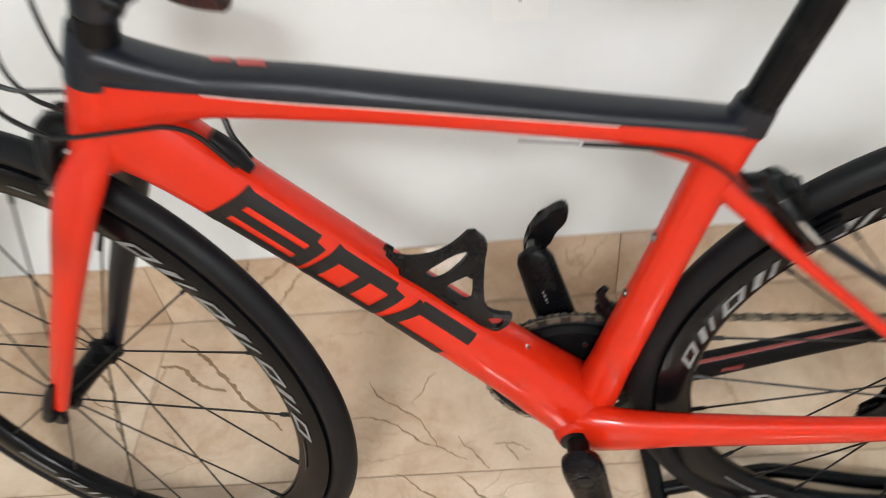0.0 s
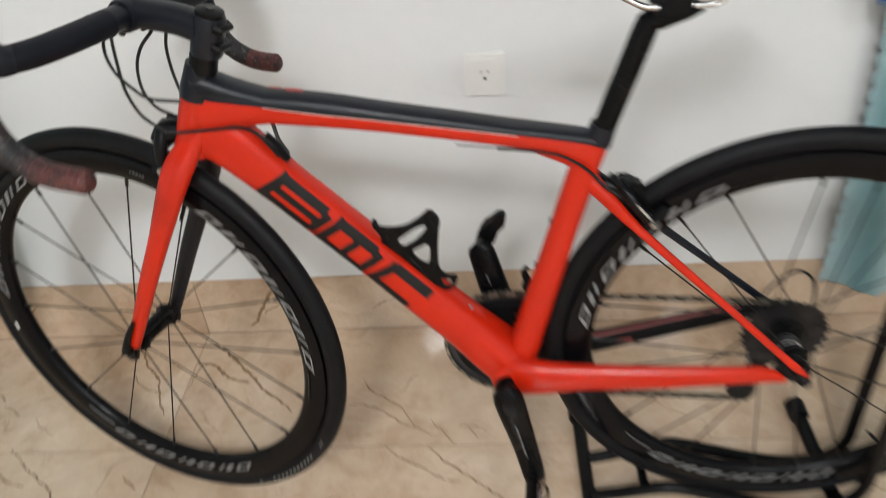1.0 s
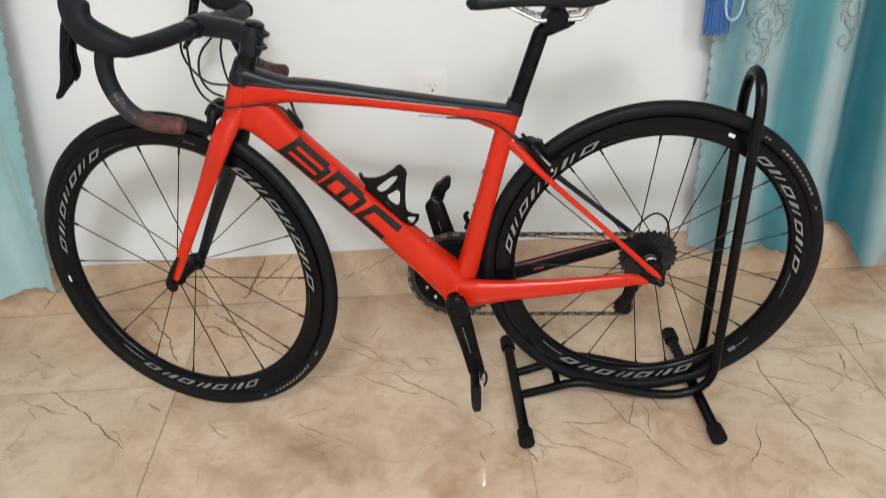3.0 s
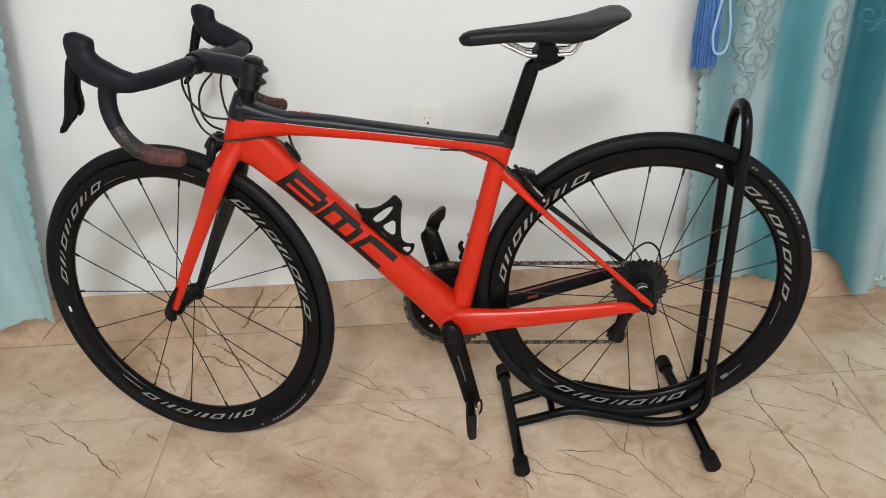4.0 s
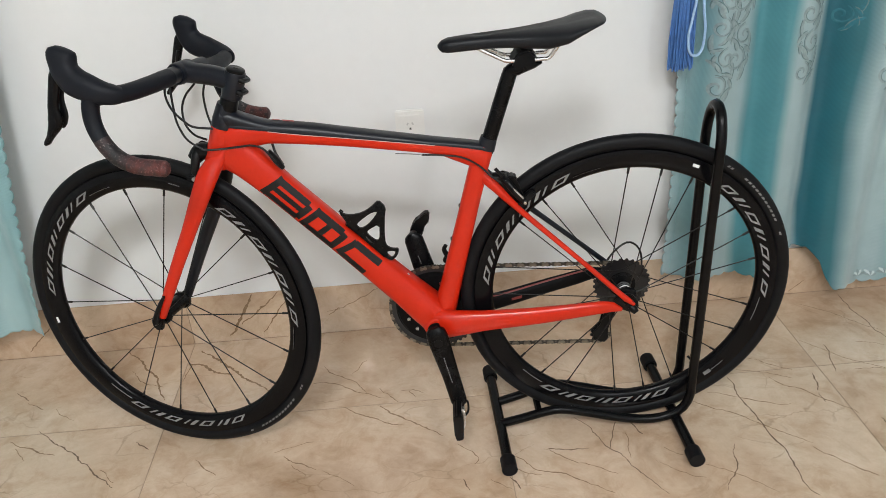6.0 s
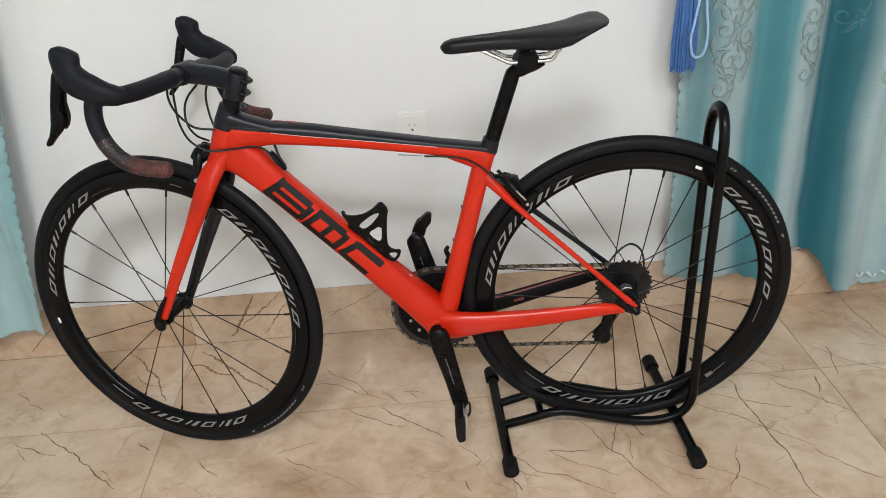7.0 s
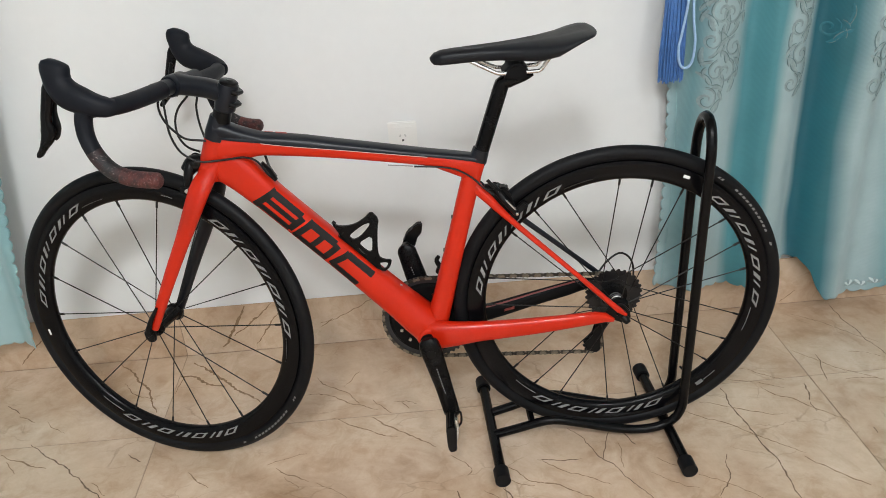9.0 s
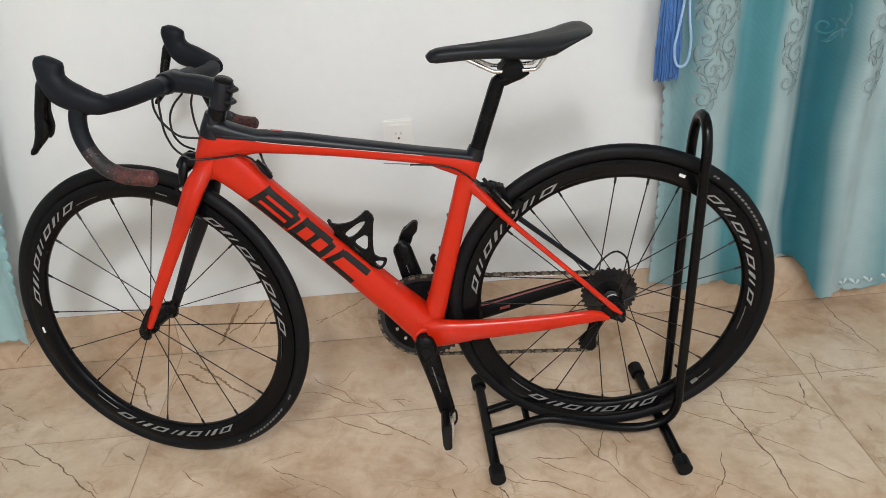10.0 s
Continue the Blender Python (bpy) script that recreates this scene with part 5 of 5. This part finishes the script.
rng = random.Random(5)
for bx, low, rows, thread in ((1.248, 0.635, 6, M_EMB), (1.290, 0.690, 5, M_EMB), (1.455, 0.655, 6, M_EMB), (1.545, 0.770, 1, M_EMB_TEAL), (1.650, 0.645, 6, M_EMB), (1.735, 0.640, 6, M_EMB), (1.83, 0.66, 6, M_EMB)):
    for n in range(rows):
        f = 1 if n % 2 else -1
        bz = low + 0.068 * n + rng.uniform(-0.008, 0.008)
        spray(right, bx + 0.010 * f, bz, rng.uniform(0.021, 0.028), f, 3, thread)
        leaf(right, bx - 0.020 * f, bz + 0.012, math.pi / 2 + 0.6 * f, 0.045, -0.9 * f, 0.0045, thread)
        leaf(right, bx - 0.006 * f, bz - 0.030, math.pi / 2 + 0.2 * f, 0.040, 1.1 * f, 0.0050, thread)
for bx in (1.705, 1.735, 1.765, 1.800, 1.830):
    for i in range(5):
        leaf(right, bx, hem_right(bx) + 0.010, 0.4 + 0.55 * i, rng.uniform(0.014, 0.024), 0.6, 0.0038, M_LACE if i % 2 else M_EMB, False)

# ---- blue tassel hanging beside the curtain ----
tassel = thing("curtain_tassel", "blue silk tassel with a pale cord loop hanging beside the curtain", "tassel")
bm = bmesh.new()
TX = 1.153
for i in range(150):
    a = rng.uniform(0, 2 * math.pi)
    q = math.sqrt(rng.random())
    x0, y0 = 0.022 * q * math.cos(a), 0.014 * q * math.sin(a)
    sp = rng.uniform(1.15, 1.42)
    zb = 0.690 + rng.uniform(-0.006, 0.012)
    tube([(TX + x0, -0.085 + y0, 0.905), (TX + x0 * 1.15, -0.087 + y0, 0.84), (TX + x0 * sp + rng.uniform(-0.002, 0.002), -0.088 + y0 * sp, 0.75), (TX + x0 * sp * 1.03 + rng.uniform(-0.003, 0.003), -0.088 + y0 * sp, zb)], 0.0016, 0, 5, bm)
part("fringe", bm, M_TASSEL, tassel, m=FRONT)
part("head", lathe([(0.0, 0.0), (0.018, 0.004), (0.027, 0.022), (0.026, 0.045), (0.015, 0.062), (0.0, 0.066)], 24), M_TASSEL, tassel, m=FRONT @ pose(TX, -0.085, 0.895, 90))
part("cord", tube([(TX, -0.085, 0.95), (TX + 0.004, -0.075, 1.02), (TX + 0.01, -0.03, 1.08), (TX + 0.012, 0.0, 1.10)], 0.0035, 16, 8), M_CORD, tassel, m=FRONT)
part("cord_loop", tube([(1.177, -0.100, 0.94), (1.172, -0.106, 0.86), (1.1635, -0.108, 0.80), (1.158, -0.109, 0.765), (1.163, -0.110, 0.730), (1.177, -0.110, 0.720), (1.1905, -0.110, 0.734), (1.194, -0.109, 0.778), (1.188, -0.107, 0.82), (1.184, -0.102, 0.88), (1.180, -0.098, 0.94)], 0.0030, 70, 8), M_CORD, tassel, "pale blue twisted cord loop", m=FRONT)

# ---- floor and skirting tiles ----
TILE, JX, JY = 0.7825, -0.095, 0.047


def tile_mesh(name, w, d, h, material):
    b = block(-w / 2, w / 2, -d / 2, d / 2, -h, 0.0, 0.0006)
    b.transform(Matrix())
    me = bpy.data.meshes.new(name)
    b.to_mesh(me)
    b.free()
    me.materials.append(material)
    return me


kinds = {}
for ix in range(-4, 6):
    for iy in range(-6, 2):
        xa, xb = max(X0, JX + ix * TILE), min(X1, JX + (ix + 1) * TILE)
        ya, yb = max(Y0, JY + iy * TILE), min(WALL_Y - 0.0046, JY + (iy + 1) * TILE)
        if xb - xa < 0.02 or yb - ya < 0.02:
            continue
        key = (round(xb - xa, 3), round(yb - ya, 3))
        if key not in kinds:
            kinds[key] = tile_mesh("tile", key[0] - 0.0015, key[1] - 0.0015, 0.0014, M_FLOOR)
        ob = new("tile", kinds[key])
        ob.parent = floor
        ob.matrix_world = ROOM @ pose((xa + xb) / 2, (ya + yb) / 2, 0.0)
for ix in range(-4, 6):
    xa, xb = max(X0, JX + ix * TILE), min(X1, JX + (ix + 1) * TILE)
    if xb - xa < 0.02:
        continue
    key = (round(xb - xa, 3), "s")
    if key not in kinds:
        w = key[0] - 0.0015
        b = block(-w / 2, w / 2, -0.004, 0.0, 0.0, BASE_H, 0.0006)
        me = bpy.data.meshes.new("tile")
        b.to_mesh(me)
        b.free()
        me.materials.append(M_FLOOR)
        kinds[key] = me
    ob = new("tile", kinds[key])
    ob.parent = baseboard
    ob.matrix_world = ROOM @ pose((xa + xb) / 2, WALL_Y - 0.0004, 0.0)

# ---- long veins in the marble, inlaid as thin uneven ribbons ----


def crack(*args):
    """A wandering ribbon through the points, w metres wide, on the floor (x, y) or up on the skirting (along, z)."""
    upright = args[-1] is True
    w, material = (args[-3], args[-2]) if upright else (args[-2], args[-1])
    pts = [Vector((p[0], p[1], 0)) for p in args if isinstance(p, tuple)]
    length = sum((b - a).length for a, b in zip(pts, pts[1:]))
    n = max(6, int(length / 0.006))
    line = curve_through(pts, n)
    bm = bmesh.new()
    rows, drift = [], 0.0
    for i, p in enumerate(line):
        t = (line[min(i + 1, n - 1)] - line[max(i - 1, 0)]).normalized()
        side = Vector((-t.y, t.x, 0))
        drift = drift * 0.75 + rng.uniform(-0.0022, 0.0022)
        h = w * 0.80 * (0.25 + 0.75 * math.sin(math.pi * (i + 0.5) / n) ** 0.5) * rng.uniform(0.5, 1.5)
        rows.append([p + side * (drift + k * h) for k in (-1, 1)])
    quad = [[bm.verts.new((q.x, WALL_Y - 0.0047, q.y) if upright else (q.x, q.y, 0.0003)) for q in r] for r in rows]
    for a, b in zip(quad, quad[1:]):
        bm.faces.new((a[0], a[1], b[1], b[0]))
    part("vein", bm, material, baseboard if upright else floor, m=ROOM if upright else None, smooth=0)


crack((1.650, 0.456), (1.653, 0.412), (1.651, 0.378), (1.661, 0.341), (1.668, 0.313), (1.667, 0.282), (1.674, 0.261), (1.683, 0.213), 0.0016, M_CRACK)
crack((1.528, 0.415), (1.551, 0.399), (1.574, 0.380), (1.594, 0.364), (1.616, 0.340), (1.636, 0.319), (1.666, 0.290), (1.698, 0.266), 0.0012, M_VEIN)
crack((1.515, 0.226), (1.516, 0.201), (1.511, 0.174), (1.502, 0.147), (1.496, 0.118), 0.0016, M_CRACK)
crack((1.461, 0.250), (1.486, 0.223), (1.513, 0.204), (1.536, 0.178), (1.561, 0.158), (1.592, 0.137), (1.631, 0.111), 0.0011, M_VEIN)
crack((1.439, 0.114), (1.436, 0.095), (1.434, 0.076), (1.425, 0.053), 0.0019, M_CRACK)
crack((1.425, 0.043), (1.425, 0.031), (1.425, 0.011), 0.0012, M_CRACK)
crack((1.303, 0.185), (1.333, 0.173), (1.354, 0.155), (1.383, 0.141), (1.400, 0.131), 0.0012, M_VEIN)
crack((1.337, 0.109), (1.349, 0.087), (1.370, 0.072), (1.392, 0.060), (1.406, 0.047), (1.423, 0.027), (1.442, 0.011), (1.466, -0.006), (1.482, -0.019), (1.485, -0.031), 0.0016, M_VEIN)
crack((1.523, -0.049), (1.525, -0.070), 0.0014, M_CRACK)
crack((1.239, 0.113), (1.242, 0.093), (1.242, 0.074), (1.240, 0.048), (1.248, 0.029), (1.252, -0.003), (1.259, -0.027), (1.264, -0.056), (1.264, -0.076), (1.271, -0.103), (1.278, -0.125), (1.285, -0.144), (1.284, -0.165), (1.284, -0.191), (1.281, -0.213), (1.283, -0.231), (1.288, -0.246), (1.299, -0.265), 0.0020, M_CRACK)
crack((1.175, 0.063), (1.211, 0.052), (1.246, 0.037), (1.274, 0.027), (1.303, 0.016), (1.326, 0.009), (1.349, 0.009), 0.0013, M_VEIN)
crack((1.129, 0.038), (1.161, 0.015), (1.189, 0.001), (1.214, -0.018), (1.245, -0.039), (1.269, -0.060), (1.293, -0.078), (1.321, -0.100), (1.348, -0.121), 0.0014, M_VEIN)
crack((1.342, -0.129), (1.356, -0.145), (1.368, -0.158), (1.384, -0.174), (1.402, -0.187), (1.418, -0.201), (1.438, -0.218), 0.0017, M_VEIN)
crack((1.183, -0.113), (1.173, -0.138), (1.169, -0.162), (1.162, -0.182), (1.148, -0.201), (1.138, -0.218), (1.129, -0.242), 0.0013, M_CRACK)
crack((1.106, -0.166), (1.131, -0.181), (1.156, -0.194), (1.184, -0.213), (1.210, -0.237), (1.226, -0.251), 0.0010, M_VEIN)
crack((1.596, 0.233), (1.635, 0.225), (1.677, 0.202), 0.0009, M_VEIN)
crack((1.546, 0.125), (1.586, 0.124), (1.633, 0.115), 0.0010, M_VEIN)
crack((1.267, 0.142), (1.306, 0.134), (1.342, 0.122), (1.388, 0.101), 0.0010, M_VEIN)
crack((0.853, -0.006), (0.868, -0.020), (0.881, -0.036), (0.890, -0.056), (0.902, -0.080), (0.917, -0.108), (0.933, -0.121), (0.946, -0.144), (0.959, -0.168), (0.972, -0.186), (0.985, -0.208), (0.997, -0.227), (1.006, -0.246), 0.0014, M_CRACK)
crack((0.947, -0.026), (0.935, -0.050), (0.927, -0.073), (0.920, -0.094), (0.916, -0.111), 0.0012, M_CRACK)
crack((0.975, -0.027), (0.982, -0.044), (0.987, -0.059), (0.997, -0.067), 0.0017, M_CRACK)
crack((0.775, -0.103), (0.796, -0.101), (0.814, -0.105), (0.838, -0.105), (0.872, -0.108), 0.0014, M_CRACK)
crack((0.787, -0.104), (0.806, -0.120), (0.828, -0.135), (0.850, -0.147), (0.878, -0.159), (0.899, -0.172), (0.920, -0.183), 0.0014, M_VEIN)
crack((0.960, -0.061), (0.961, -0.079), (0.961, -0.097), (0.956, -0.117), (0.957, -0.139), 0.0011, M_VEIN)
crack((1.032, -0.112), (1.047, -0.124), (1.067, -0.139), 0.0012, M_VEIN)
crack((1.004, -0.151), (1.024, -0.166), (1.043, -0.183), (1.063, -0.194), (1.095, -0.206), 0.0010, M_VEIN)
crack((0.709, -0.117), (0.726, -0.128), (0.735, -0.142), (0.748, -0.155), (0.764, -0.167), (0.793, -0.173), (0.821, -0.183), (0.847, -0.202), (0.874, -0.216), (0.905, -0.233), 0.0016, M_VEIN)
crack((0.695, -0.182), (0.708, -0.200), (0.715, -0.215), 0.0018, M_CRACK)
crack((0.712, -0.156), (0.734, -0.169), (0.763, -0.177), 0.0011, M_VEIN)
crack((0.656, -0.184), (0.679, -0.200), (0.701, -0.214), 0.0010, M_VEIN)
crack((0.251, 0.232), (0.271, 0.209), (0.288, 0.192), (0.310, 0.179), (0.333, 0.166), (0.348, 0.151), (0.360, 0.133), (0.369, 0.117), 0.0018, M_VEIN)
crack((0.234, 0.165), (0.270, 0.162), (0.307, 0.150), (0.332, 0.131), (0.359, 0.116), (0.387, 0.105), (0.415, 0.092), 0.0016, M_VEIN)
crack((0.403, 0.134), (0.420, 0.115), (0.439, 0.096), (0.452, 0.081), 0.0016, M_VEIN)
crack((0.361, 0.249), (0.348, 0.233), (0.339, 0.211), (0.326, 0.191), 0.0011, M_VEIN)
crack((0.309, 0.069), (0.330, 0.060), (0.352, 0.044), (0.379, 0.030), (0.407, 0.014), (0.434, 0.001), (0.467, -0.006), 0.0016, M_VEIN)
crack((0.403, 0.070), (0.424, 0.052), (0.445, 0.033), (0.472, 0.015), (0.499, -0.004), (0.519, -0.017), (0.538, -0.032), (0.557, -0.046), 0.0022, M_VEIN)
crack((0.588, -0.075), (0.612, -0.093), (0.633, -0.120), (0.623, -0.138), 0.0012, M_VEIN)
crack((0.598, -0.182), (0.607, -0.198), (0.613, -0.211), 0.0015, M_CRACK)
crack((0.475, 0.119), (0.482, 0.108), (0.490, 0.092), 0.0012, M_VEIN)
crack((0.455, 0.121), (0.482, 0.123), (0.510, 0.108), 0.0010, M_VEIN)
crack((0.296, -0.139), (0.322, -0.154), (0.348, -0.172), (0.368, -0.189), 0.0010, M_VEIN)
crack((-0.396, 0.031), (-0.369, 0.008), (-0.339, -0.015), (-0.312, -0.031), (-0.279, -0.053), (-0.251, -0.078), (-0.221, -0.098), (-0.206, -0.115), (-0.189, -0.130), (-0.171, -0.146), (-0.152, -0.163), 0.0018, M_CRACK)
crack((-0.450, -0.001), (-0.424, -0.014), (-0.398, -0.027), (-0.374, -0.038), (-0.343, -0.049), (-0.323, -0.052), 0.0018, M_VEIN)
crack((-0.522, 0.179), (-0.499, 0.164), (-0.478, 0.147), 0.0012, M_CRACK)
crack((-0.474, 0.138), (-0.449, 0.124), (-0.422, 0.111), 0.0012, M_VEIN)
crack((-0.149, -0.023), (-0.129, -0.037), (-0.110, -0.047), 0.0014, M_CRACK)
crack((-0.425, -0.025), (-0.400, -0.050), (-0.387, -0.065), 0.0012, M_VEIN)
crack((-0.393, 0.109), (-0.362, 0.084), (-0.329, 0.065), 0.0010, M_VEIN)
crack((-0.199, -0.106), (-0.179, -0.124), (-0.154, -0.147), 0.0011, M_VEIN)
crack((0.007, -0.089), (0.026, -0.106), (0.046, -0.122), (0.067, -0.137), 0.0015, M_VEIN)
crack((0.206, -0.087), (0.224, -0.104), (0.244, -0.114), (0.263, -0.122), (0.283, -0.132), 0.0018, M_VEIN)
crack((0.226, -0.118), (0.247, -0.136), (0.265, -0.153), 0.0012, M_VEIN)
crack((0.181, -0.077), (0.211, -0.066), (0.241, -0.056), (0.265, -0.047), 0.0009, M_VEIN)
crack((-0.292, 0.338), (-0.267, 0.315), (-0.244, 0.294), (-0.214, 0.257), (-0.189, 0.236), (-0.171, 0.207), (-0.158, 0.176), (-0.142, 0.147), (-0.131, 0.124), 0.0030, M_VEIN)
crack((-0.110, 0.268), (-0.084, 0.268), (-0.058, 0.253), (-0.034, 0.235), (-0.005, 0.218), (0.018, 0.214), 0.0042, M_VEIN)
crack((-0.092, 0.325), (-0.063, 0.303), (-0.026, 0.275), (0.002, 0.248), (0.031, 0.220), (0.058, 0.197), (0.091, 0.174), (0.126, 0.143), 0.0038, M_VEIN)
crack((-0.098, 0.267), (-0.105, 0.229), (-0.104, 0.194), 0.0013, M_VEIN)
crack((-0.250, 0.253), (-0.222, 0.216), (-0.193, 0.195), (-0.146, 0.182), 0.0012, M_VEIN)
crack((-0.459, 0.089), (-0.476, 0.072), (-0.490, 0.056), (-0.512, 0.040), (-0.531, 0.018), 0.0020, M_VEIN, True)
crack((0.080, 0.142), (0.069, 0.122), (0.053, 0.097), (0.037, 0.068), (0.020, 0.037), (0.004, 0.017), 0.0042, M_VEIN, True)
crack((0.154, 0.142), (0.124, 0.120), (0.093, 0.093), (0.063, 0.069), (0.042, 0.049), 0.0027, M_VEIN, True)
crack((0.171, 0.115), (0.140, 0.079), (0.112, 0.045), (0.093, 0.020), 0.0018, M_VEIN, True)
crack((0.307, 0.079), (0.293, 0.070), (0.276, 0.055), 0.0013, M_VEIN, True)
crack((0.423, 0.132), (0.370, 0.105), (0.322, 0.081), (0.274, 0.065), 0.0014, M_VEIN, True)
crack((1.547, 0.006), (1.565, 0.022), (1.586, 0.042), 0.0013, M_VEIN, True)
